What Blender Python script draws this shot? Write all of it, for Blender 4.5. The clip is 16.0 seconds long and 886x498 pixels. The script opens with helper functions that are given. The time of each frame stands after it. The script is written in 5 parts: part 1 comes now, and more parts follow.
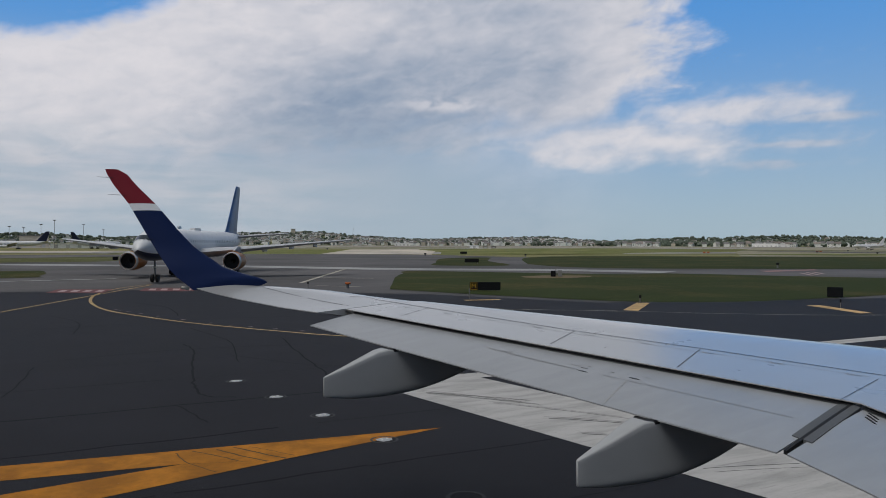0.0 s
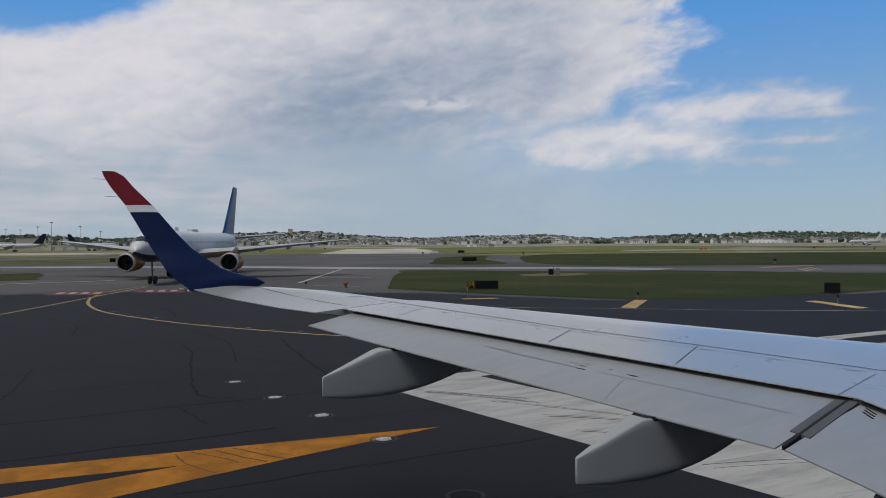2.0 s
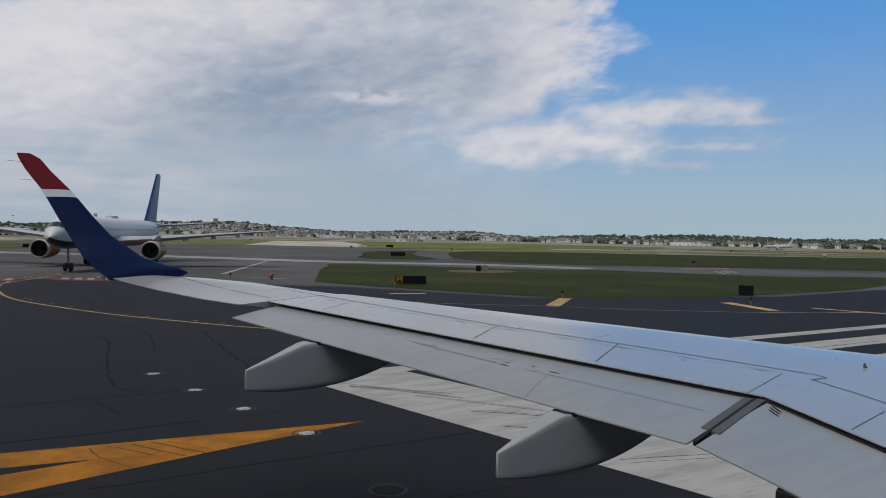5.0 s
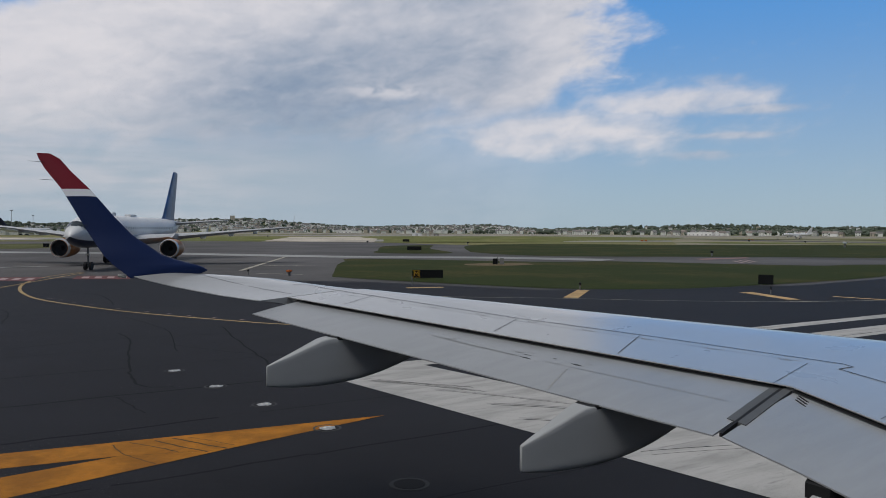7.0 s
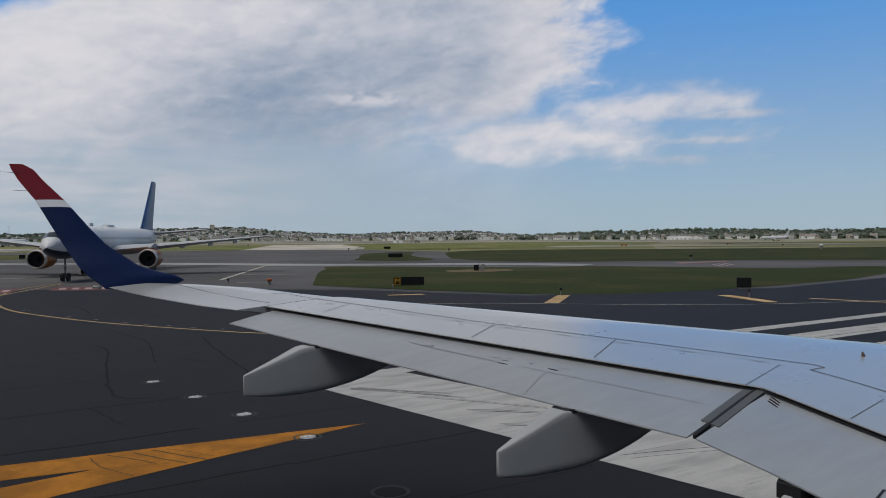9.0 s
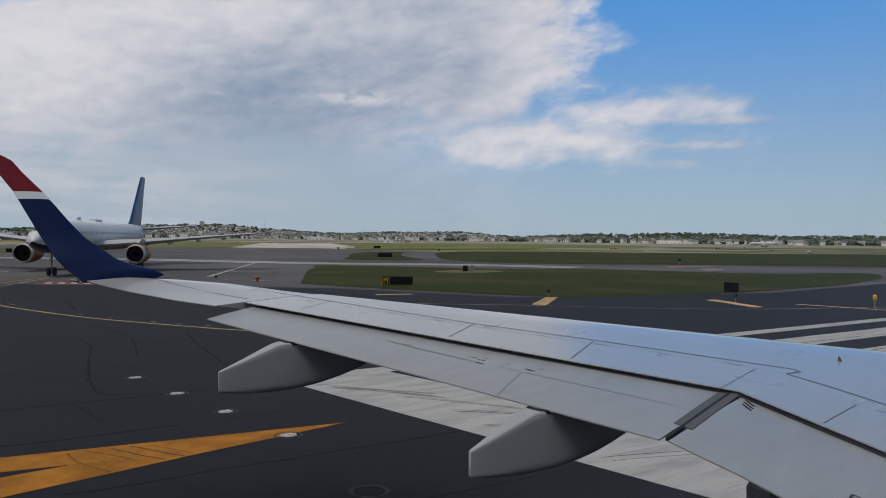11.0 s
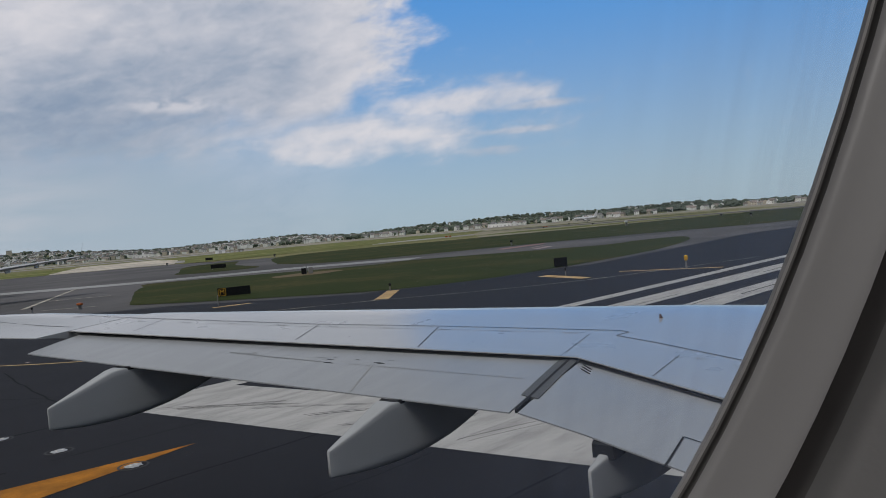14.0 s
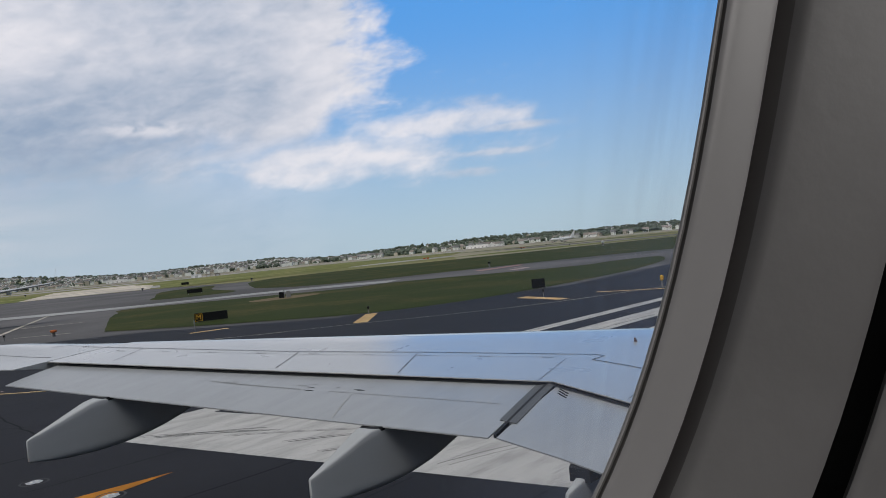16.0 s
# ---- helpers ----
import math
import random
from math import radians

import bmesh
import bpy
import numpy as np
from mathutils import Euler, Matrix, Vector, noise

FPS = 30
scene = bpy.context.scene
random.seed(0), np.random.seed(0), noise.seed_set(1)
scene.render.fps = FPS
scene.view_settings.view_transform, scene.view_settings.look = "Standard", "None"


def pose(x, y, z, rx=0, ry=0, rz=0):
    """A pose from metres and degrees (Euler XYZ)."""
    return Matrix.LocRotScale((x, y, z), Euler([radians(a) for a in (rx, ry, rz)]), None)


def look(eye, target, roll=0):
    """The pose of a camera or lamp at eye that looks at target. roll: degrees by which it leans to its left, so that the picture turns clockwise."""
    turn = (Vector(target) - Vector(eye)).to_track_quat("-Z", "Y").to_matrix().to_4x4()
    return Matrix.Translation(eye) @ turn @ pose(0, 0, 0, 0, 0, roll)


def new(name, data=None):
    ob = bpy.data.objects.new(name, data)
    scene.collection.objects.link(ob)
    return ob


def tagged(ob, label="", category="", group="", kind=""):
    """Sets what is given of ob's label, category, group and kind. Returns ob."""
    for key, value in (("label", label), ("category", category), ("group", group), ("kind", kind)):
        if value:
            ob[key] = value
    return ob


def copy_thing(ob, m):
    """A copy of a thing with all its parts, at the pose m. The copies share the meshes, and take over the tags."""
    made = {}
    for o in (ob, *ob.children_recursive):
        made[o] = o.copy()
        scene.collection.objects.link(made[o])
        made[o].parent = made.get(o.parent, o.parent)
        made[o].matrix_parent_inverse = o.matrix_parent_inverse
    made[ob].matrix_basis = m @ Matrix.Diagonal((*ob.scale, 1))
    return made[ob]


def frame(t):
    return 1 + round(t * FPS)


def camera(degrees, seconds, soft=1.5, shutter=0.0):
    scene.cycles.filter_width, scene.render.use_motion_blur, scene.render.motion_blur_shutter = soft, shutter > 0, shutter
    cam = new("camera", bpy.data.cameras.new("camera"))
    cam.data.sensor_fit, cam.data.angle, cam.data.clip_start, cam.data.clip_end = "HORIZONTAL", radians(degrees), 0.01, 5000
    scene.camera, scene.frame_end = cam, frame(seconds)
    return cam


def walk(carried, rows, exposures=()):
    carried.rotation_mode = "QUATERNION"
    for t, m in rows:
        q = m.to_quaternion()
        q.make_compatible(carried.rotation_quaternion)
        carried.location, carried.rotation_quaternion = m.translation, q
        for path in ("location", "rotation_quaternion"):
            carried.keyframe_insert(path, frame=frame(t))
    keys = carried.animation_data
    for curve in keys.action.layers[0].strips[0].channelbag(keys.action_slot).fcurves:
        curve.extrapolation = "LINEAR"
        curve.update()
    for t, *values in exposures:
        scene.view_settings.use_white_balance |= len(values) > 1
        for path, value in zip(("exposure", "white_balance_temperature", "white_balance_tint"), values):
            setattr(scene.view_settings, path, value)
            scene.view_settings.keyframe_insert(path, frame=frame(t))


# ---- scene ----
# ---- camera ----
cam = camera(58.3, 16.0, soft=0.9)
PATH = [
    (0.0, -0.000, 0.000, 4.200, -29.24, -0.39, -0.18),
    (0.5, -0.000, -0.002, 4.202, -29.26, -0.77, -0.52),
    (1.0, 0.003, -0.003, 4.204, -28.99, -0.72, -0.00),
    (1.5, -0.004, -0.005, 4.200, -29.42, -0.57, 0.38),
    (2.0, -0.003, -0.007, 4.202, -29.42, -0.47, 0.32),
    (2.5, -0.002, -0.005, 4.198, -28.91, -0.59, -0.29),
    (3.0, 0.003, 0.001, 4.201, -29.05, -0.96, -0.31),
    (3.5, -0.003, 0.009, 4.194, -27.98, -1.21, 1.39),
    (4.0, -0.014, -0.035, 4.207, -33.93, -1.11, -0.71),
    (6.5, -0.015, -0.017, 4.206, -34.69, -0.69, -1.42),
    (7.0, -0.023, 0.013, 4.203, -33.39, -1.26, -0.37),
    (7.5, -0.023, -0.013, 4.207, -33.34, -0.41, -0.92),
    (8.0, -0.027, -0.028, 4.210, -34.62, -0.37, -0.74),
    (10.5, 0.116, -0.053, 4.189, -34.06, -1.21, 1.22),
    (11.0, 0.135, -0.065, 4.181, -35.43, -0.73, -0.67),
    (11.5, 0.128, -0.077, 4.163, -38.80, -0.20, 1.77),
    (12.0, 0.142, -0.077, 4.174, -42.41, -0.06, 3.62),
    (12.5, 0.120, -0.078, 4.167, -41.94, 0.21, 3.87),
    (13.0, 0.116, -0.098, 4.212, -44.30, 0.73, 3.29),
    (13.5, 0.044, -0.111, 4.185, -47.83, 1.09, 2.06),
    (14.0, 0.111, -0.084, 4.166, -47.23, -1.41, 4.91),
    (14.5, 0.036, -0.110, 4.163, -51.42, 0.17, 1.10),
    (15.0, 0.013, -0.128, 4.179, -51.49, 0.25, 1.03),
    (15.5, 0.016, -0.137, 4.176, -52.24, 0.86, 1.50),
    (16.0, 0.011, -0.180, 4.226, -48.83, 0.01, 5.48),
]
walk(cam, [(t, pose(x, y, z, 90 + p, r, w)) for t, x, y, z, w, p, r in PATH],
     exposures=[(0.0, 0.0), (14.5, 0.0), (15.0, 0.08), (15.5, 0.06), (16.0, 0.25)])


# ---- node helpers ----
class Graph:
    """A small writer of node trees."""

    def __init__(self, tree):
        self.t = tree
        tree.nodes.clear()

    def node(self, kind):
        return self.t.nodes.new(kind)

    def put(self, sock, v):
        if v is None:
            return
        if isinstance(v, (int, float)):
            sock.default_value = v if sock.type == "VALUE" else (v, v, v, 1)[:len(sock.default_value)]
        elif isinstance(v, (tuple, list)):
            sock.default_value = (*v, 1)[:len(sock.default_value)] if len(v) == 3 else v
        else:
            self.t.links.new(v, sock)

    def m(self, op, a, b=None, c=None, clamp=False):
        n = self.node("ShaderNodeMath")
        n.operation, n.use_clamp = op, clamp
        for s, v in zip(n.inputs, (a, b, c)):
            self.put(s, v)
        return n.outputs[0]

    def add(self, *xs):
        r = xs[0]
        for x in xs[1:]:
            r = self.m("ADD", r, x)
        return r

    def mul(self, a, b):
        return self.m("MULTIPLY", a, b)

    def step(self, x, lo, hi, to0=0.0, to1=1.0):
        n = self.node("ShaderNodeMapRange")
        n.interpolation_type = "SMOOTHSTEP"
        for s, v in zip(n.inputs, (x, lo, hi, to0, to1)):
            self.put(s, v)
        return n.outputs[0]

    def mix(self, f, a, b, blend="MIX"):
        n = self.node("ShaderNodeMix")
        n.data_type, n.blend_type = "RGBA", blend
        self.put(n.inputs[0], f)
        self.put(n.inputs[6], a)
        self.put(n.inputs[7], b)
        return n.outputs[2]

    def noise(self, vec, scale, detail=4.0, rough=0.55, dist=0.0):
        n = self.node("ShaderNodeTexNoise")
        self.put(n.inputs["Vector"], vec)
        n.inputs["Scale"].default_value = scale
        n.inputs["Detail"].default_value = detail
        n.inputs["Roughness"].default_value = rough
        n.inputs["Distortion"].default_value = dist
        return n.outputs["Fac"]

    def xyz(self, x, y, z):
        n = self.node("ShaderNodeCombineXYZ")
        for s, v in zip(n.inputs, (x, y, z)):
            self.put(s, v)
        return n.outputs[0]

    def scaled(self, vec, s):
        n = self.node("ShaderNodeVectorMath")
        n.operation = "MULTIPLY"
        self.put(n.inputs[0], vec)
        n.inputs[1].default_value = s
        return n.outputs[0]


# ---- world: blue sky with a broad bank of cloud, one soft sun ----
SUN_EL, SUN_ANG = 59.0, -171.0  # height, and direction in the plan from +x towards +y
world = bpy.data.worlds.new("sky")
world.use_nodes = True
scene.world = world
g = Graph(world.node_tree)
gen = g.node("ShaderNodeTexCoord").outputs["Generated"]
sep = g.node("ShaderNodeSeparateXYZ")
g.put(sep.inputs[0], gen)
sky = g.node("ShaderNodeTexSky")
sky.sky_type, sky.sun_disc, sky.sun_elevation, sky.sun_rotation = "NISHITA", False, radians(SUN_EL), radians(90 - SUN_ANG)
sky.air_density, sky.dust_density, sky.ozone_density = 1.0, 0.6, 2.0
A = g.m("SUBTRACT", 60.8, g.m("DEGREES", g.m("ARCTAN2", sep.outputs[1], sep.outputs[0])))
EL = g.m("DEGREES", g.m("ARCSINE", sep.outputs[2]))


def blob(a, e, ra, re, lean=0.0):
    """A soft round bump about (a, e) degrees, ra by re wide, leaning."""
    x = g.m("SUBTRACT", A, a)
    y = g.m("SUBTRACT", g.m("SUBTRACT", EL, e), g.mul(x, lean))
    q = g.add(g.m("POWER", g.m("ABSOLUTE", g.m("DIVIDE", x, ra)), 2.0), g.m("POWER", g.m("ABSOLUTE", g.m("DIVIDE", y, re)), 2.0))
    return g.m("DIVIDE", 1.0, g.add(1.0, g.mul(q, q)))


# noise drawn out along a line that rises a little to one side, at four sizes
along = g.add(g.mul(A, 0.98), g.mul(EL, 0.14))
across = g.add(g.mul(A, -0.14), g.mul(EL, 0.98))
n_big = g.noise(g.xyz(g.mul(along, 0.055), g.mul(across, 0.15), 0.0), 1.7, 5.0, 0.5, 0.3)
n_fine = g.noise(g.xyz(g.mul(along, 0.10), g.mul(across, 0.22), 3.7), 2.4, 6.0, 0.52, 0.5)
n_det = g.noise(g.xyz(g.mul(along, 0.20), g.mul(across, 0.40), 9.1), 2.6, 5.0, 0.50, 0.35)
n_wisp = g.noise(g.xyz(g.mul(along, 0.42), g.mul(across, 0.95), 4.4), 2.6, 4.0, 0.50, 0.3)
n_lay = g.noise(g.xyz(g.mul(A, 0.05), g.mul(EL, 0.42), 5.3), 2.4, 5.0, 0.55, 0.2)
wob = g.m("SUBTRACT", n_fine, 0.5)
wob2 = g.m("SUBTRACT", n_big, 0.5)
wob3 = g.m("SUBTRACT", n_det, 0.5)
wob4 = g.m("SUBTRACT", n_wisp, 0.5)
rough = g.add(g.mul(wob, 0.95), g.mul(wob3, 0.75), g.mul(wob4, 0.22))
# the bank: all on one side of an uneven edge, thinning below, undercut near the edge; a long streak below it; small wisps
edge = g.add(g.m("SUBTRACT", 16.4, A), g.mul(wob, 6.0), g.mul(wob2, 2.0), g.mul(wob3, 4.5), g.mul(wob4, 1.6), g.mul(blob(17.8, 13.9, 2.5, 0.9), 1.6))
under = g.step(g.add(EL, g.mul(g.step(A, 6.5, 13.5), -9.9), g.mul(rough, 3.4)), -1.2, 2.6)
bank = g.mul(g.mul(g.step(edge, -1.3, 3.0), under), g.step(g.add(EL, g.mul(wob, 6.0), g.mul(wob2, 6.0), g.mul(A, -0.10)), 2.0, 9.5))
hole = g.step(g.add(blob(-28.5, 15.5, 8.0, 2.1, 0.10), g.mul(rough, 0.6)), 0.22, 0.72)
bank = g.mul(bank, g.m("SUBTRACT", 1.0, hole))
streak = g.m("MAXIMUM", g.m("MAXIMUM", blob(11.5, 6.9, 9.6, 1.75, 0.02), blob(20.6, 8.9, 6.0, 1.0, 0.02)), g.mul(blob(25.2, 8.3, 3.4, 0.38), 0.85))
streak = g.add(streak, g.mul(blob(23.0, 10.4, 1.9, 0.4), 0.5), g.mul(blob(22.2, 5.3, 2.2, 0.36), 0.6), g.mul(blob(24.2, 6.6, 2.8, 0.22), 0.5))
streak = g.step(g.add(streak, g.mul(rough, 1.0)), 0.10, 1.15)
low = g.mul(g.step(A, 19.0, -8.0), g.step(EL, 15.0, 4.0))
low = g.mul(low, g.step(EL, -0.5, 4.0, 0.65, 0.85))
cover = g.m("MAXIMUM", g.m("MAXIMUM", g.mul(bank, 0.97), g.mul(streak, 0.90)), low)
# brightness inside the cloud
light = g.add(g.mul(blob(-25, 10.0, 13, 6.0), 0.62), g.mul(blob(-13, 16, 10, 2.6), 0.42), g.mul(blob(15.5, 13, 6, 4.6), 0.42), g.mul(blob(11.5, 6.5, 9, 1.7), 0.55), g.mul(blob(20.8, 9.0, 5.5, 1.1), 0.30),
              g.mul(g.mul(blob(0.0, 9.9, 3.2, 0.42), g.step(n_det, 0.3, 0.6)), 0.40), g.mul(wob, 0.62), g.mul(wob2, 0.34), g.mul(wob3, 0.62), g.mul(wob4, 0.22),
              g.mul(blob(-9, 7.6, 9, 4.2), -0.48), g.mul(blob(4, 12.2, 9, 1.5), -0.14), 0.15)
light = g.step(light, -0.62, 1.12)
cloud = g.mix(light, (0.205, 0.285, 0.405), (0.735, 0.71, 0.735))
haze = g.mix(g.mul(g.step(A, 2.0, -18.0), g.step(g.add(n_lay, g.mul(wob, 0.6)), 0.2, 0.85)), (0.365, 0.44, 0.52), (0.56, 0.56, 0.60))
cloud = g.mix(g.mul(g.step(g.add(EL, g.mul(wob, 4.0)), 9.5, 4.0), g.step(A, 8.0, 0.0)), cloud, haze)
blue = g.mix(g.step(EL, -1.0, 18.0), (0.34, 0.455, 0.545), (0.08, 0.295, 0.69))
clear = g.mix(0.9, g.mix(1.0, sky.outputs[0], (0.10, 0.10, 0.10), "MULTIPLY"), blue)
# overhead and behind, a pale broken overcast
away = g.m("MAXIMUM", g.step(EL, 19.0, 34.0), g.m("MAXIMUM", g.step(A, 52.0, 75.0), g.step(A, -36.0, -60.0)))
overcast = g.mix(g.step(g.add(n_big, g.mul(wob, 0.4)), 0.3, 0.75), (0.075, 0.092, 0.115), (0.155, 0.172, 0.195))
overcast = g.mix(1.0, overcast, g.xyz(*[g.add(g.mul(g.m("MAXIMUM", sep.outputs[2], 0.0), 1.30), 0.12)] * 3), "MULTIPLY")  # dimmer towards the horizon, as overcast skies are
whole = g.mix(g.mul(away, 0.9), g.mix(cover, clear, cloud), overcast)
bg = g.node("ShaderNodeBackground")
g.put(bg.inputs[0], whole)
bg.inputs[1].default_value = 1.0
wout = g.node("ShaderNodeOutputWorld")
g.put(wout.inputs[0], bg.outputs[0])

sun = new("sun", bpy.data.lights.new("sun", "SUN"))
sun.data.energy, sun.data.angle, sun.data.color = 1.80, radians(30), (1.0, 0.965, 0.91)
sa, se = radians(SUN_ANG), radians(SUN_EL)
sun.matrix_world = look((60 * math.cos(sa), 60 * math.sin(sa), 60 * math.tan(se)), (0, 0, 0))


# ---- materials ----
def mat(name, col, rough=0.6, metal=0.0, grain=0.0, scale=8.0, stain=0.0, stain_scale=0.6, bump=0.0, spec=0.5, pick=0.0, stretch=(1, 1, 1), world_space=True, cracks=0.0, sheen=0.0):
    """A painted or mineral surface: colour varied by grain and by broad stains, with fine relief."""
    ma = bpy.data.materials.new(name)
    ma.use_nodes = True
    q = Graph(ma.node_tree)
    b = q.node("ShaderNodeBsdfPrincipled")
    o = q.node("ShaderNodeOutputMaterial")
    q.put(o.inputs[0], b.outputs[0])
    v = q.node("ShaderNodeNewGeometry").outputs["Position"] if world_space else q.node("ShaderNodeTexCoord").outputs["Object"]
    v = q.scaled(v, stretch)
    c = q.mix(0.0, col, col)
    if grain:
        n = q.noise(v, scale, 6.0)
        c = q.mix(1.0, c, q.mix(n, (1 - grain,) * 3, (1 + grain,) * 3), "MULTIPLY")
    if stain:
        n = q.step(q.noise(v, stain_scale, 5.0, 0.6, 0.4), 0.35, 0.7)
        c = q.mix(1.0, c, q.mix(n, (1 - stain,) * 3, (1 + stain * 0.6,) * 3), "MULTIPLY")
    if cracks:
        wander = q.node("ShaderNodeVectorMath")
        q.put(wander.inputs[0], v)
        q.put(wander.inputs[1], q.xyz(q.mul(q.noise(v, 0.5, 5.0), 5.0), q.mul(q.noise(q.scaled(v, (1, 1, 2)), 0.6, 5.0), 5.0), 0.0))
        cell = q.node("ShaderNodeTexVoronoi")
        cell.feature = "DISTANCE_TO_EDGE"
        cell.inputs["Scale"].default_value = 0.16
        q.put(cell.inputs["Vector"], wander.outputs[0])
        n = q.mul(q.step(cell.outputs["Distance"], 0.014, 0.004), q.step(q.noise(v, 0.12, 3.0), 0.45, 0.6, 0.1, 1.0))
        c = q.mix(q.mul(n, cracks), c, (0.008, 0.008, 0.009))
        lanes = q.step(q.noise(q.scaled(v, (0.03, 0.55, 1.0)), 1.0, 4.0, 0.6), 0.3, 0.7)
        c = q.mix(1.0, c, q.mix(lanes, (0.86,) * 3, (1.16,) * 3), "MULTIPLY")
    if pick:
        r = q.node("ShaderNodeObjectInfo").outputs["Random"]
        c = q.mix(1.0, c, q.mix(r, (1 - pick,) * 3, (1 + pick,) * 3), "MULTIPLY")
    q.put(b.inputs["Base Color"], c)
    b.inputs["Roughness"].default_value = rough
    b.inputs["Metallic"].default_value = metal
    b.inputs["Specular IOR Level"].default_value = spec
    # tinted sheen added in place of the sky's gleam at grazing view
    b.inputs["Sheen Weight"].default_value = sheen
    b.inputs["Sheen Roughness"].default_value = 0.45
    b.inputs["Sheen Tint"].default_value = (1.0, 0.915, 0.98, 1.0)
    if bump:
        n = q.node("ShaderNodeBump")
        n.inputs["Strength"].default_value = bump
        n.inputs["Distance"].default_value = 0.02
        q.put(n.inputs["Height"], q.noise(v, scale * 2, 5.0))
        q.put(b.inputs["Normal"], n.outputs[0])
    return ma


def skin(name, col, rough, coat, streak=0.06, coat_rough=0.18, coat_ior=1.5):
    """Aircraft paint: clear-coated, with grime drawn out along the airflow and faint blotches."""
    ma = bpy.data.materials.new(name)
    ma.use_nodes = True
    q = Graph(ma.node_tree)
    b, o = q.node("ShaderNodeBsdfPrincipled"), q.node("ShaderNodeOutputMaterial")
    q.put(o.inputs[0], b.outputs[0])
    v = q.node("ShaderNodeNewGeometry").outputs["Position"]
    n1 = q.noise(q.scaled(v, (0.9, 5.0, 2.0)), 1.6, 6.0, 0.6)
    n2 = q.noise(v, 1.3, 5.0, 0.6, 0.3)
    n3 = q.step(q.noise(v, 16.0, 4.0, 0.7), 0.66, 0.78)
    c = q.mix(1.0, col, q.mix(q.step(n1, 0.3, 0.75), (1 - streak,) * 3, (1 + streak,) * 3), "MULTIPLY")
    c = q.mix(1.0, c, q.mix(q.step(n2, 0.3, 0.7), (0.965, 0.965, 0.96), (1.02, 1.02, 1.025)), "MULTIPLY")
    c = q.mix(q.mul(n3, 0.03), c, (0.20, 0.19, 0.18))
    q.put(b.inputs["Base Color"], c)
    q.put(b.inputs["Roughness"], q.step(n2, 0.2, 0.8, rough - 0.05, rough + 0.08))
    b.inputs["Coat Weight"].default_value = coat
    b.inputs["Coat Roughness"].default_value = coat_rough
    b.inputs["Coat IOR"].default_value = coat_ior
    return ma


def worn_paint(name, col, bare):
    """Thick road paint, scrubbed by tyres: pale, with grey rubbed lanes across, fine dark lines and bare flecks."""
    ma = bpy.data.materials.new(name)
    ma.use_nodes = True
    q = Graph(ma.node_tree)
    b, o = q.node("ShaderNodeBsdfPrincipled"), q.node("ShaderNodeOutputMaterial")
    q.put(o.inputs[0], b.outputs[0])
    v = q.node("ShaderNodeNewGeometry").outputs["Position"]
    lanes = q.step(q.noise(q.scaled(v, (0.35, 1.5, 1.0)), 1.3, 5.0, 0.6, 0.3), 0.38, 0.72)
    lines = q.step(q.noise(q.scaled(v, (0.8, 10.0, 1.0)), 1.0, 4.0, 0.6, 0.4), 0.60, 0.72)
    fleck = q.step(q.noise(v, 9.0, 6.0, 0.7), 0.60, 0.74)
    c = q.mix(q.mul(lanes, 0.35), col, bare)
    c = q.mix(q.mul(lines, 0.40), c, bare)
    c = q.mix(q.mul(fleck, 0.45), c, bare)
    c = q.mix(1.0, c, q.mix(q.noise(v, 30.0, 4.0), (0.88,) * 3, (1.1,) * 3), "MULTIPLY")
    q.put(b.inputs["Base Color"], c)
    b.inputs["Roughness"].default_value = 0.85
    b.inputs["Specular IOR Level"].default_value = 0.15
    n = q.node("ShaderNodeBump")
    n.inputs["Strength"].default_value = 0.25
    n.inputs["Distance"].default_value = 0.02
    q.put(n.inputs["Height"], fleck)
    q.put(b.inputs["Normal"], n.outputs[0])
    return ma


def turf(name, green, straw, patch, tuft):
    """Mown airfield grass: green with straw-coloured patches and fine tufts."""
    ma = bpy.data.materials.new(name)
    ma.use_nodes = True
    q = Graph(ma.node_tree)
    b, o = q.node("ShaderNodeBsdfPrincipled"), q.node("ShaderNodeOutputMaterial")
    q.put(o.inputs[0], b.outputs[0])
    v = q.node("ShaderNodeNewGeometry").outputs["Position"]
    big = q.step(q.noise(v, patch, 6.0, 0.62, 0.5), 0.42, 0.72)
    fine = q.noise(v, tuft, 6.0, 0.65)
    c = q.mix(q.mul(big, q.step(fine, 0.25, 0.7, 0.25, 0.95)), green, straw)
    c = q.mix(1.0, c, q.mix(fine, (0.55,) * 3, (1.45,) * 3), "MULTIPLY")
    c = q.mix(1.0, c, q.mix(q.noise(q.scaled(v, (0.25, 1.0, 1.0)), patch * 4, 4.0), (0.8,) * 3, (1.2,) * 3), "MULTIPLY")
    q.put(b.inputs["Base Color"], c)
    b.inputs["Roughness"].default_value = 0.95
    b.inputs["Specular IOR Level"].default_value = 0.1
    n = q.node("ShaderNodeBump")
    n.inputs["Strength"].default_value = 0.7
    n.inputs["Distance"].default_value = 0.04
    q.put(n.inputs["Height"], fine)
    q.put(b.inputs["Normal"], n.outputs[0])
    return ma


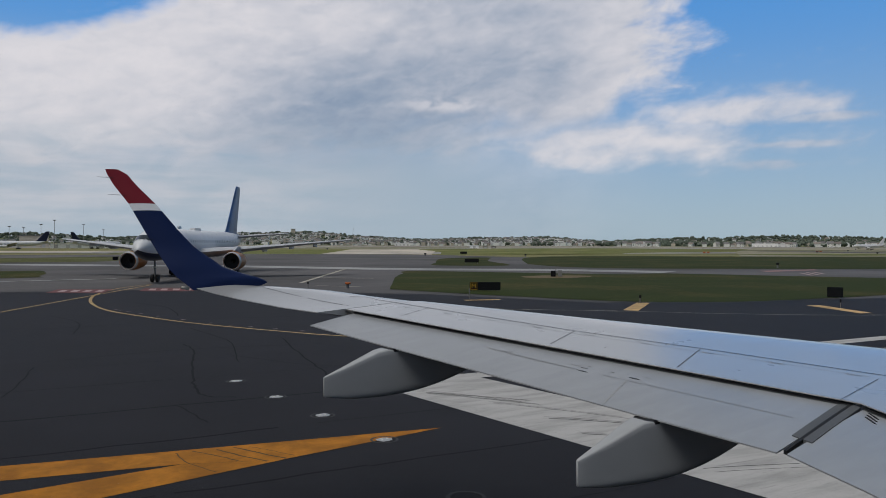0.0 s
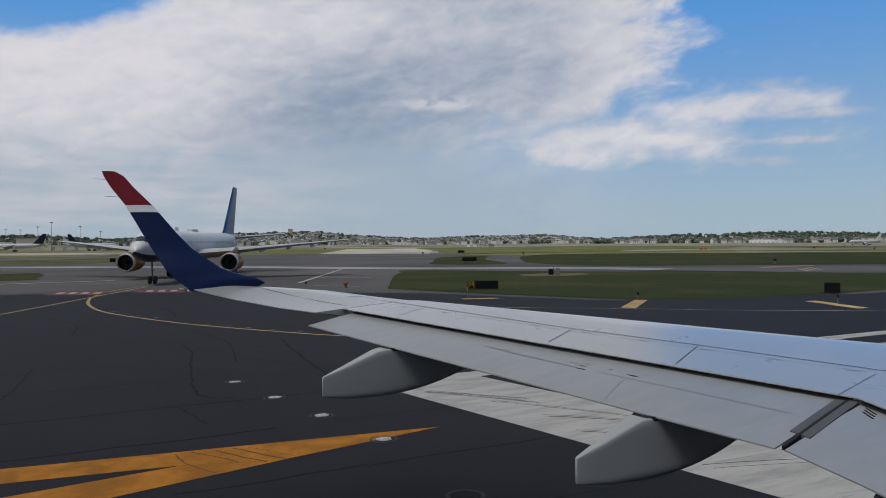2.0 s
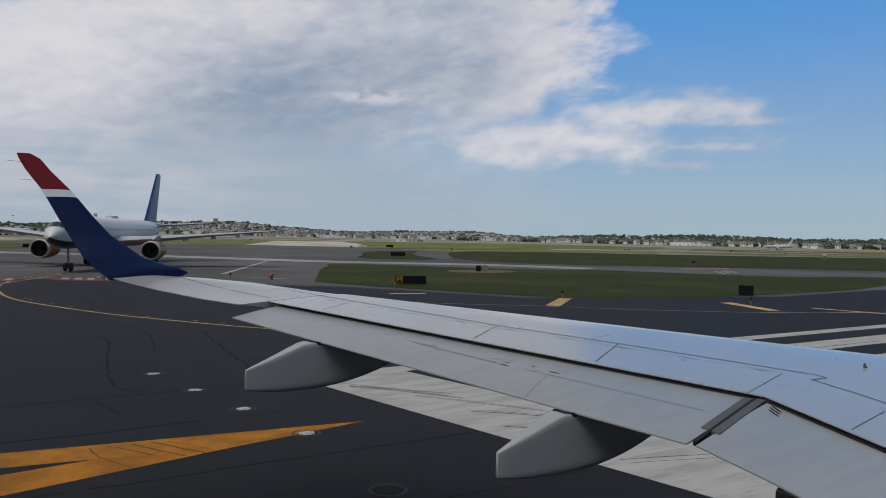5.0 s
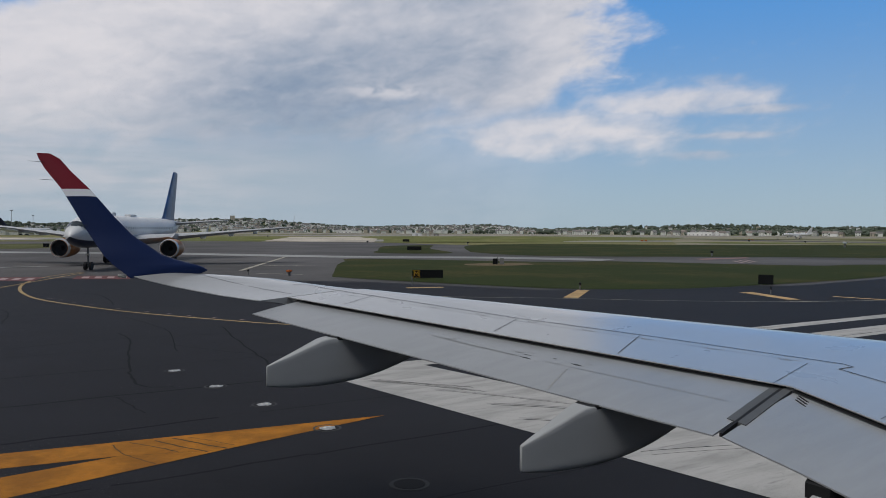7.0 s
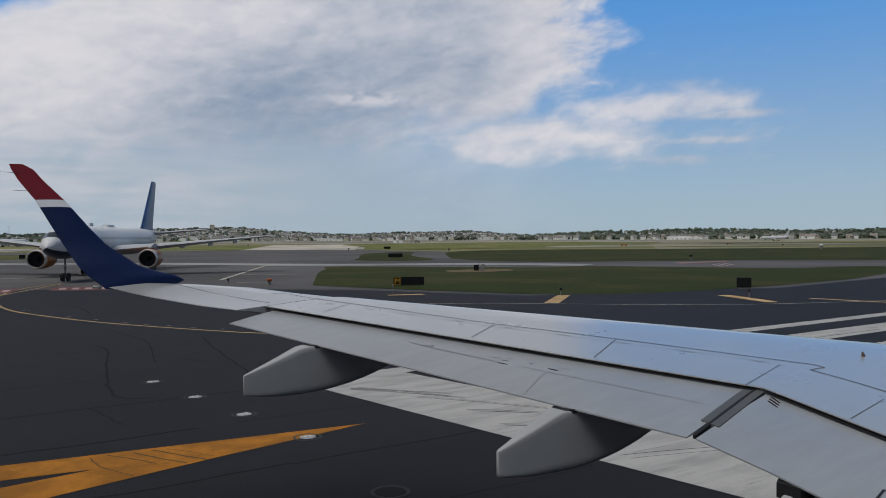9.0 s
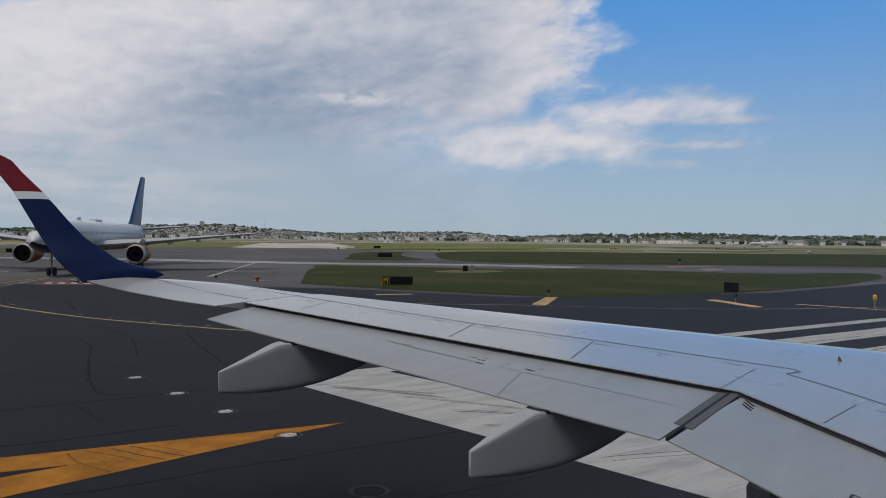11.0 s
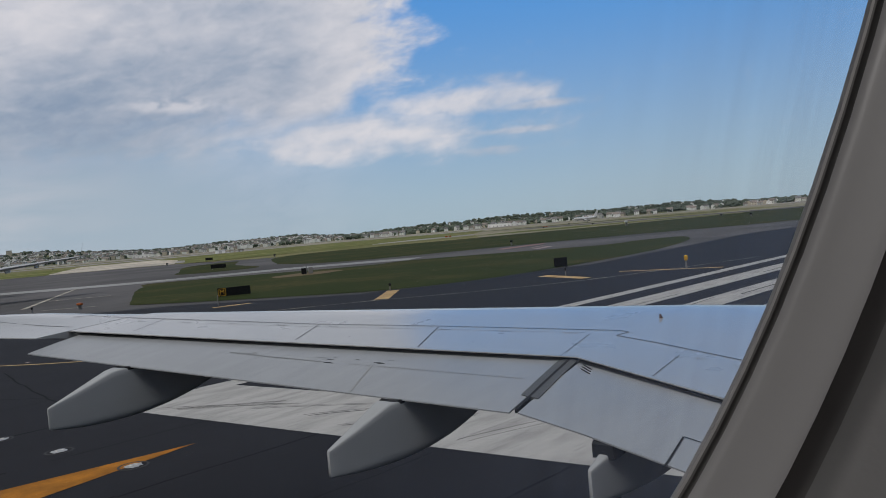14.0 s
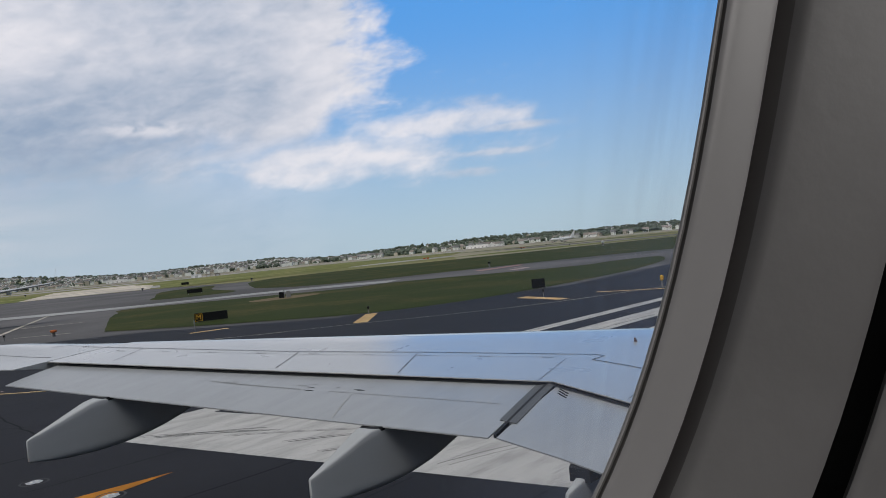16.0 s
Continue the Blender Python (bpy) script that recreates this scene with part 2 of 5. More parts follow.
M = {}
M["asphalt"] = mat("asphalt", (0.0066, 0.0067, 0.0080), 0.8, grain=0.35, scale=14, stain=0.42, stain_scale=0.30, bump=0.2, spec=0.14, cracks=0.55, sheen=0.107)
# far pavement: paler base colour holds the brightness seen at grazing view
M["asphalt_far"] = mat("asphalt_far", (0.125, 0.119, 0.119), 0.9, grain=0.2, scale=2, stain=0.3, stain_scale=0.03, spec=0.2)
M["tar"] = mat("tar", (0.01, 0.01, 0.0115), 0.75, spec=0.16)
M["smear"] = mat("smear", (0.11, 0.052, 0.013), 0.85, grain=0.5, scale=9)
M["cover_rim"] = mat("cover_rim", (0.024, 0.024, 0.026), 0.8, grain=0.4, scale=20)
M["tyre_rub"] = mat("tyre_rub", (0.085, 0.083, 0.082), 0.9, grain=0.4, scale=6, spec=0.1)
M["concrete"] = mat("concrete", (0.3645, 0.3645, 0.3578), 0.9, grain=0.12, scale=1.5, stain=0.2, stain_scale=0.05, spec=0.2)
M["white_paint"] = worn_paint("white_paint", (0.49, 0.477, 0.46), (0.11, 0.107, 0.104))
M["yellow_paint"] = mat("yellow_paint", (0.42, 0.165, 0.012), 0.75, grain=0.22, scale=6, stain=0.3, stain_scale=1.0, bump=0.2, spec=0.2)
M["red_paint"] = mat("red_paint", (0.16, 0.05, 0.05), 0.8, grain=0.3, scale=4, stain=0.4, stain_scale=0.9)
M["grass"] = turf("grass", (0.034, 0.046, 0.011), (0.09, 0.075, 0.026), 0.07, 1.6)
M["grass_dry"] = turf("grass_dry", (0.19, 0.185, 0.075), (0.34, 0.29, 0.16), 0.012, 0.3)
M["grass_dull"] = mat("grass_dull", (0.119, 0.1232, 0.049), 0.95, grain=0.3, scale=0.8, stain=0.3, stain_scale=0.05, spec=0.1)
# far grass strips: the sunshine on them is put into the base colour
M["grass_sunlit"] = turf("grass_sunlit", (0.14, 0.16, 0.045), (0.36, 0.30, 0.15), 0.03, 0.35)
M["concrete_dull"] = mat("concrete_dull", (0.37, 0.355, 0.335), 0.9, grain=0.15, scale=0.5, stain=0.25, stain_scale=0.02, spec=0.2)
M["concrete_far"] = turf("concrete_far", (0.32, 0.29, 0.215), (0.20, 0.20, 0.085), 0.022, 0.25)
M["faded_paint"] = mat("faded_paint", (0.46, 0.42, 0.35), 0.8, grain=0.25, scale=3, stain=0.3, stain_scale=0.4)
M["pink_paint"] = mat("pink_paint", (0.3, 0.17, 0.155), 0.8, grain=0.2, scale=4)
# far concrete, its base colour raised to hold the sunlight falling there
M["concrete_sunlit"] = mat("concrete_sunlit", (0.62, 0.55, 0.46), 0.9, grain=0.2, scale=0.5, stain=0.35, stain_scale=0.03, spec=0.2)
M["sand"] = mat("sand", (0.36, 0.33, 0.28), 0.95, grain=0.2, scale=0.1, stain=0.35, stain_scale=0.008, spec=0.1)
M["pale_paint"] = mat("pale_paint", (0.42, 0.308, 0.294), 0.8, grain=0.2, scale=4)
M["vent_red"] = mat("vent_red", (0.15, 0.1, 0.09), 0.5)
M["dirt"] = mat("dirt", (0.17, 0.13, 0.08), 0.95, grain=0.2, scale=2, spec=0.1)
M["wing_paint"] = skin("wing_paint", (0.435, 0.435, 0.43), 0.30, 1.0, 0.02, 0.12, 1.75)
M["flap_paint"] = skin("flap_paint", (0.36, 0.37, 0.383), 0.38, 1.0, 0.05, 0.25, 1.7)
M["fairing_paint"] = skin("fairing_paint", (0.40, 0.41, 0.42), 0.42, 0.1, 0.04)
M["blue_paint"] = mat("blue_paint", (0.0055, 0.0165, 0.072), 0.45, spec=0.2, grain=0.05, scale=3)
M["red_livery"] = mat("red_livery", (0.215, 0.014, 0.026), 0.5, spec=0.25, grain=0.06, scale=3)
M["white_livery"] = mat("white_livery", (0.8, 0.81, 0.83), 0.35, grain=0.04, scale=2, stain=0.05)
M["sealant"] = mat("sealant", (0.03, 0.032, 0.036), 0.6)
M["seam_dark"] = mat("seam_dark", (0.075, 0.078, 0.085), 0.6)
M["seam_grey"] = mat("seam_grey", (0.24, 0.245, 0.25), 0.5, grain=0.3, scale=30)
M["seam_faint"] = mat("seam_faint", (0.33, 0.33, 0.325), 0.5, grain=0.3, scale=30)
M["gap_dark"] = mat("gap_dark", (0.010, 0.010, 0.012), 0.7)
M["seal_grey"] = mat("seal_grey", (0.5, 0.49, 0.48), 0.6)
M["rubber_seal"] = mat("rubber_seal", (0.10, 0.105, 0.11), 0.6, grain=0.2, scale=20)
M["orange_livery"] = mat("orange_livery", (0.36, 0.13, 0.025), 0.4)
M["far_wing"] = mat("far_wing", (0.525, 0.5375, 0.5625), 0.4, grain=0.05, scale=1)
M["navy_livery"] = mat("navy_livery", (0.012, 0.018, 0.05), 0.35)
M["tail_blue"] = mat("tail_blue", (0.049, 0.119, 0.308), 0.4, grain=0.15, scale=0.4, stain=0.5, stain_scale=0.25)
M["metal_grey"] = mat("metal_grey", (0.22, 0.22, 0.22), 0.5)
M["worn_collar"] = mat("worn_collar", (0.035, 0.035, 0.036), 0.7, grain=0.5, scale=25)
M["worn_metal"] = mat("worn_metal", (0.360, 0.366, 0.383), 0.5, grain=0.5, scale=18)
M["line_yellow"] = mat("line_yellow", (0.44, 0.31, 0.155), 0.8, grain=0.25, scale=5, stain=0.25, stain_scale=0.6, spec=0.1)
M["bar_yellow"] = mat("bar_yellow", (0.58, 0.39, 0.19), 0.8, grain=0.2, scale=3, stain=0.25, stain_scale=0.6, spec=0.1)
M["cabin_glass"] = mat("cabin_glass", (0.5, 0.52, 0.55), 0.3)
M["bezel_light"] = mat("bezel_light", (0.475, 0.468, 0.47), 0.36, grain=0.04, scale=60)
M["bezel_dark"] = mat("bezel_dark", (0.17, 0.165, 0.16), 0.5)
M["metal"] = mat("metal", (0.55, 0.55, 0.56), 0.3, metal=1.0)
M["tyre"] = mat("tyre", (0.012, 0.012, 0.013), 0.8)
M["black"] = mat("black", (0.008, 0.008, 0.009), 0.5)
M["sign_black"] = mat("sign_black", (0.010, 0.011, 0.013), 0.8, spec=0.15)
M["sign_yellow"] = mat("sign_yellow", (0.75, 0.42, 0.02), 0.5)
M["orange"] = mat("orange", (0.50, 0.13, 0.03), 0.6)
M["cabin_plastic"] = mat("cabin_plastic", (0.268, 0.262, 0.262), 0.42, grain=0.06, scale=40, stain=0.08, stain_scale=9, bump=0.02)
M["groove_dark"] = mat("groove_dark", (0.15, 0.142, 0.141), 0.5, grain=0.1, scale=40)
M["cabin_dark"] = mat("cabin_dark", (0.05, 0.05, 0.052), 0.7)
# leaf colour paled and cooled to carry the haze of distance
M["leaf"] = mat("leaf", (0.118, 0.142, 0.112), 0.9, grain=0.4, scale=0.12, pick=0.35, spec=0.1)
M["shore"] = mat("shore", (0.1485, 0.162, 0.081), 0.95, grain=0.3, scale=0.02, spec=0.1)
M["house_white"] = mat("house_white", (0.95, 0.95, 0.94), 0.8, pick=0.08)
M["house_grey"] = mat("house_grey", (0.6, 0.6, 0.59), 0.8, pick=0.25)
M["house_tan"] = mat("house_tan", (0.62, 0.56, 0.47), 0.8, pick=0.25)
M["roof_dark"] = mat("roof_dark", (0.2, 0.195, 0.195), 0.9, pick=0.35)
M["roof_brown"] = mat("roof_brown", (0.27, 0.235, 0.21), 0.9, pick=0.3)
M["window_dark"] = mat("window_dark", (0.04, 0.05, 0.06), 0.2)
M["silver"] = mat("silver", (0.66, 0.67, 0.68), 0.25, metal=0.35)
M["lamp_glass"] = mat("lamp_glass", (0.85, 0.82, 0.72), 0.2)


# ---- mesh helpers ----
def obj(name, bm, material, parent=None, label="", smooth=False):
    me = bpy.data.meshes.new(name)
    bmesh.ops.recalc_face_normals(bm, faces=bm.faces)
    if smooth:
        for fc in bm.faces:
            fc.smooth = True
    bm.to_mesh(me)
    bm.free()
    if smooth:
        me.set_sharp_from_angle(angle=radians(38))
    for x in (material if isinstance(material, list) else [material]):
        me.materials.append(x)
    ob = new(name, me)
    if parent:
        ob.parent = parent
    if label:
        ob["label"] = label
    return ob


def part(name, bm, material, parent, label="", smooth=False):
    return obj(name, bm, material, parent, label, smooth)


def empty(name, at=(0, 0, 0), rz=0.0):
    ob = new(name)
    ob.matrix_basis = pose(*at, 0, 0, rz)
    return ob


def box(bm, x0, x1, y0, y1, z0, z1, bev=0.0):
    vs = [bm.verts.new((x, y, z)) for x in (x0, x1) for y in (y0, y1) for z in (z0, z1)]
    fs = [bm.faces.new([vs[i] for i in q]) for q in ((0, 1, 3, 2), (4, 6, 7, 5), (0, 4, 5, 1), (2, 3, 7, 6), (0, 2, 6, 4), (1, 5, 7, 3))]
    if bev:
        bmesh.ops.bevel(bm, geom=list({e for fc in fs for e in fc.edges}), offset=bev, segments=2, affect="EDGES")
    return bm


def B():
    return bmesh.new()


def slab(bm, pts, z0, z1):
    """A flat plate with the outline pts (x, y) from z0 up to z1."""
    lo = [bm.verts.new((x, y, z0)) for x, y in pts]
    hi = [bm.verts.new((x, y, z1)) for x, y in pts]
    bm.faces.new(hi)
    bm.faces.new(lo[::-1])
    n = len(pts)
    for i in range(n):
        bm.faces.new((lo[i], lo[(i + 1) % n], hi[(i + 1) % n], hi[i]))
    return bm


def loft(bm, rings, caps=True, closed=True):
    """Skin over rings of equally many points."""
    vs = [[bm.verts.new(p) for p in r] for r in rings]
    n = len(rings[0])
    for a, b in zip(vs, vs[1:]):
        for i in range(n if closed else n - 1):
            j = (i + 1) % n
            try:
                bm.faces.new((a[i], a[j], b[j], b[i]))
            except ValueError:
                pass
    if caps and closed:
        bm.faces.new(vs[0][::-1])
        bm.faces.new(vs[-1])
    return bm


def ribbon(pts, w, z):
    """A flat painted line of width w along points (x, y); four millimetres of film above z."""
    bm = B()
    L, R = [], []
    for i, p in enumerate(pts):
        a, b = Vector(pts[max(i - 1, 0)]), Vector(pts[min(i + 1, len(pts) - 1)])
        d = (b - a).normalized()
        nrm = Vector((-d.y, d.x)) * w / 2
        L.append(Vector(p) + nrm)
        R.append(Vector(p) - nrm)
    rows = [[bm.verts.new((q.x, q.y, z)) for q in side] for side in (L, R)]
    for i in range(len(pts) - 1):
        bm.faces.new((rows[0][i], rows[1][i], rows[1][i + 1], rows[0][i + 1]))
    return bm


def sheet(pts, z):
    bm = B()
    bm.faces.new([bm.verts.new((x, y, z)) for x, y in pts])
    bmesh.ops.triangulate(bm, faces=bm.faces[:])
    return bm


def curve_pts(ctrl, n=8):
    """A smooth line through the control points."""
    out = []
    c = [ctrl[0]] + list(ctrl) + [ctrl[-1]]
    for i in range(1, len(c) - 2):
        p0, p1, p2, p3 = (Vector(q) for q in c[i - 1:i + 3])
        for k in range(n):
            t = k / n
            out.append(tuple(0.5 * ((2 * p1) + (p2 - p0) * t + (2 * p0 - 5 * p1 + 4 * p2 - p3) * t * t + (3 * p1 - p0 - 3 * p2 + p3) * t ** 3)))
    out.append(tuple(ctrl[-1]))
    return out


def tube(bm, a, b, r0, r1=None, seg=10):
    r1 = r0 if r1 is None else r1
    a, b = Vector(a), Vector(b)
    q = (b - a).to_track_quat("Z", "Y").to_matrix()
    ring = [(math.cos(2 * math.pi * i / seg), math.sin(2 * math.pi * i / seg)) for i in range(seg)]
    return loft(bm, [[a + q @ Vector((x * r0, y * r0, 0)) for x, y in ring], [b + q @ Vector((x * r1, y * r1, 0)) for x, y in ring]])


# ---- ground ----
def polar(ang, r):
    return (r * math.cos(radians(ang)), r * math.sin(radians(ang)))


bm = B()
ring = [bm.verts.new((*polar(a, 4600), -0.12)) for a in range(0, 360, 6)]
bm.faces.new(ring)
ground = tagged(obj("ground", bm, M["grass_dry"]), "dry yellow-green airfield grass reaching to the shore", "ground", kind="structure")

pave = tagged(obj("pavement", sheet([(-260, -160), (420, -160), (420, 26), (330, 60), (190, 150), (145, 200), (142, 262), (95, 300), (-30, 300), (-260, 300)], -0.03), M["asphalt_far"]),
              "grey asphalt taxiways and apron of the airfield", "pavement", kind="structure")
runway = tagged(obj("runway", slab(B(), [(-260, -60), (420, -60), (420, 30), (150, 38), (112, 44), (60, 38), (38, 44), (31, 58), (14, 74), (-30, 82), (-260, 90)], -0.028, 0.0), M["asphalt"]),
                "dark asphalt runway with worn painted markings", "runway", kind="structure")


def lawn(name, pts, ma, label, n=10, z=0.005):
    rim = curve_pts(pts + [pts[0]], n)[:-1]
    if n > 1:
        rg = random.Random(len(pts))
        rim = [(x + rg.uniform(-.1, .1), y + rg.uniform(-.1, .1)) for x, y in rim]
    return tagged(obj(name, sheet(rim, z), M[ma]), label, "grass", kind="structure")


lawn("grass_island", [(31.4, 66), (34, 58), (36, 53), (40, 44.6), (46, 40.7), (57, 39.8), (78, 41.6), (100, 48), (114, 56), (108, 60), (98, 62), (85, 83), (76, 84.6), (66, 96), (55, 108), (49, 99), (43.6, 90)], "grass", "green mown grass island between taxiways")
lawn("grass_field", [(82, 150), (74, 134.5), (87, 129), (105, 165), (130, 204), (110, 196)], "grass", "green grass wedge beside a taxiway")
lawn("grass_field", [(95, 134), (93.5, 107), (134, 83), (162, 57), (200, 60), (300, 84), (420, 120), (430, 200), (280, 172), (186, 214), (144, 202)], "grass", "broad green grass field between taxiways")
lawn("grass_field", [(-40, 104), (0, 106), (4.5, 112), (5.6, 130), (0, 132), (-40, 134)], "grass", "green grass verge beside a taxiway")
lawn("grass_field", [(-60, 188), (0, 188), (24, 196), (31, 250), (0, 242), (-60, 240)], "grass_dull", "olive grass strip beside the apron")
lawn("grass_field", [(92, 300), (122, 296), (150, 366), (300, 560), (180, 480), (40, 350)], "grass_sunlit", "sunlit yellow-green grass strip")
lawn("grass_field", [(140, 252), (226, 260), (300, 300), (560, 330), (530, 605), (298, 546), (200, 360)], "grass_sunlit", "sunlit yellow-green grass field", 4, 0.03)
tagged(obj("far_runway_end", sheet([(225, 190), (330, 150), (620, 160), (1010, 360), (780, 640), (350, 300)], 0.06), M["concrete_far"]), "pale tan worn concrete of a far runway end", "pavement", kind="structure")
lawn("grass_field", [(420, 215), (560, 190), (800, 330), (690, 420)], "grass_dry", "dry grass strip on the far runway", 1, 0.12)
lawn("grass_field", [polar(41, 350), polar(36, 338), polar(27, 355), polar(22, 385), polar(27, 405), polar(36, 396)], "grass_sunlit", "yellow-green grass verge of the far runway", 4, 0.13)
lawn("grass_field", [polar(43, 575), polar(36, 560), polar(25, 590), polar(24, 660), polar(35, 640)], "grass_dull", "olive grass strip beyond the far runway", 4, 0.13)
tagged(obj("far_runway_lane", ribbon(curve_pts([polar(37.5, 520), polar(33, 478), polar(28, 455), polar(22, 440), polar(14, 430)], 5), 46, 0.14), M["asphalt_far"]), "dark grey rubbered lane of the far runway", "pavement", kind="structure")
tagged(obj("concrete_strip", ribbon(curve_pts([(-70, 214), (0.2, 170), (18.5, 157), (37, 143), (57, 117), (78, 103), (88, 87.5)], 6), 9.0, 0.012), M["concrete"]), "pale concrete strip along a taxiway", "pavement", kind="structure")
tagged(obj("concrete_strip", ribbon([(-80, 101), (1, 97), (12, 99)], 1.2, 0.01), M["concrete"]), "pale concrete joint in the apron", "pavement", kind="structure")
tagged(obj("far_taxiway", ribbon([(-300, 640), (95, 330), (330, 292), (430, 250), (900, 190)], 70, -0.02), M["concrete_dull"]), "grey far taxiway of worn concrete", "pavement", kind="structure")
tagged(obj("far_runway", ribbon([(-900, 1150), (100, 720), (560, 600), (1100, 330)], 120, -0.02), M["concrete_dull"]), "pale far runway of concrete", "pavement", kind="structure")
tagged(obj("concrete_apron", sheet([(109, 292), (144, 266), (300, 545), (208, 500)], 0.012), M["concrete_sunlit"]), "pale sunlit concrete runway end", "pavement", kind="structure")
tagged(obj("concrete_apron", sheet([(-200, 380), (32, 370), (60, 430), (-200, 470)], 0.012), M["concrete_sunlit"]), "pale concrete apron by the parked jets", "pavement", kind="structure")

bm = B()
inner = [bm.verts.new((*polar(a, 860 + 60 * math.sin(a * .21)), 0.02)) for a in range(8, 104, 2)]
outer = [bm.verts.new((*polar(a, 1497), 0.02)) for a in range(8, 104, 2)]
for k in range(len(inner) - 1):
    bm.faces.new((inner[k], outer[k], outer[k + 1], inner[k + 1]))
tagged(obj("shore_strip", bm, M["sand"]), "pale sand and gravel strip along the far shore", "shore", kind="structure")

# painted markings, parts of the runway
SK = 0.07


def mark(name, bm, ma, label=""):
    return part(name, bm, M[ma], runway, label)


mark("threshold_bar", sheet([(9.66, 21.9), (13.12, 21.9), (18.2, -24), (14.75, -24)], 0.006), "white_paint", "broad white threshold bar with tyre marks")
for k in range(12):
    lo = -1.0 + (k - 6) * 3.5 + 0.875 + 0.32
    hi = lo + 1.75
    mark("threshold_stripe", sheet([(19.6 + SK * (21 - lo), lo), (19.6 + SK * (21 - hi), hi), (65, hi), (65, lo)], 0.006), "white_paint")
mark("edge_line", sheet([(12.6, 21.1), (12.4, 21.98), (420, 22.1), (420, 21.25)], 0.0082), "white_paint", "white runway edge line")
mark("edge_line", sheet([(18.6, -24.0), (18.6, -23.2), (420, -23.2), (420, -24.0)], 0.0062), "white_paint")
mark("chevron", sheet([(-9, 18.3), (0.0, 17.0), (8.8, 15.78), (4.8, 14.92), (3.0, 15.52), (0.0, 15.95), (-9, 17.1)], 0.006), "yellow_paint", "yellow painted chevron with dark tar smears")
mark("chevron", sheet([(-9, 13.2), (0.0, 15.05), (3.0, 15.51), (4.8, 14.91), (1.5, 14.1), (-9, 11.7)], 0.006), "yellow_paint")
mark("taxi_line", ribbon(curve_pts([(13.6, 84.5), (9.6, 78), (7.0, 70), (5.9, 63.5), (5.6, 58), (5.9, 53), (7.1, 48), (9.0, 42.3), (11.8, 36.6), (13.9, 33.2), (19, 27)], 8), 0.22, 0.006), "line_yellow", "curved yellow taxiway centre line")
mark("taxi_line", ribbon([(-30, -10.5), (0.1, 54.5), (13.1, 82.7)], 0.22, 0.006), "line_yellow")
mark("taxi_line", ribbon(curve_pts([(26, 47), (28.5, 42.5), (34.1, 38.0), (38.9, 33.3), (46.4, 28.5), (62, 23.5)], 6), 0.13, 0.0066), "faded_paint")
mark("yellow_bar", sheet([(34.56, 38.37), (35.13, 37.58), (40.6, 42.25), (40.04, 42.95)], 0.012), "bar_yellow")
mark("yellow_bar", sheet([(48.7, 35.56), (46.06, 29.93), (47.05, 29.77), (49.84, 35.43)], 0.008), "bar_yellow")
mark("yellow_bar", sheet([(51.0, 30.0), (52.0, 22.7), (52.5, 22.7), (51.5, 30.2)], 0.008), "bar_yellow")
mark("yellow_bar", sheet([(30.0, 50.2), (32.8, 49.6), (33.0, 50.3), (30.3, 51.0)], 0.008), "bar_yellow")
for a, b, w in (((27.9, 80.6), (48.4, 119.0), 0.5), ((48.4, 119.0), (59, 118.0), 0.5), ((34.3, 91.4), (39.4, 87.3), 0.4), ((27.4, 74.6), (30.6, 70.8), 0.35)):
    mark("faded_line", ribbon([a, b], w, 0.009), "faded_paint")
for c in ((3.4, 73.5), (10.6, 72.5)):
    mark("hold_marking", sheet([(c[0], c[1]), (c[0] + 4.2, c[1] - 1.9), (c[0] + 5.6, c[1] + 3.4), (c[0] + 1.2, c[1] + 5.2)], 0.007), "red_paint", "worn red painted hold panel with pale strokes")
    for k in range(4):
        x, y = c[0] + 0.9 + 0.95 * k, c[1] + 1.2 - 0.42 * k
        mark("hold_stroke", sheet([(x, y), (x + .55, y - .25), (x + 1.1, y + 2.4), (x + .6, y + 2.6)], 0.010), "pale_paint")
for k in range(3):
    mark("closed_marking", ribbon([(97 + 3 * k, 70 + 1.2 * k), (104 + 3 * k, 77 + 1.2 * k)], 0.5, 0.016), "pale_paint")
mark("closed_marking", sheet([(103, 82), (118, 84), (121, 87), (106, 86)], 0.014), "pink_paint")


for x, y in curve_pts([(6.29, 53.2), (6.76, 51.3), (7.8, 47.2), (9.51, 41.9), (10.88, 39.1), (12.51, 36.1), (14.6, 32.9)], 2):
    mark("reflector_stud", sheet([(x - .02, y + .25), (x + .2, y + .33), (x + .3, y + .2), (x + .08, y + .12)], 0.012), "pale_paint")


def streak(x0, x1, y, w, drift):
    mark("tyre_mark", ribbon([(x0 + (x1 - x0) * k / 6, y + drift * (k / 6) ** 1.5) for k in range(7)], w, 0.008), "tyre_rub")


rs = random.Random(8)
for k in range(16):
    y = rs.uniform(1, 21.5)
    run = rs.uniform(1.8, 3.4) if y > 12 else rs.uniform(-.3, 1.6)
    x = 10.1 + 0.11 * (21.5 - y) + rs.uniform(0, .9)
    for gap in (0.0, rs.uniform(.12, .3)):
        mark("tyre_mark", ribbon([(x + 1.9 * q / 6, y + gap - run * (q / 6) ** 1.15) for q in range(7)], rs.choice((.02, .03, .05)), 0.008), "tyre_rub")
for k in range(46):
    y = rs.uniform(-3, 20.5)
    x = rs.uniform(21, 50)
    streak(x, x + rs.uniform(6, 16), y, rs.choice((.04, .06, .12)), rs.uniform(-.6, .6))


def crack(pts, w=0.06):
    mark("tar_seam", ribbon(pts, w, 0.004), "tar")


rnd = random.Random(4)


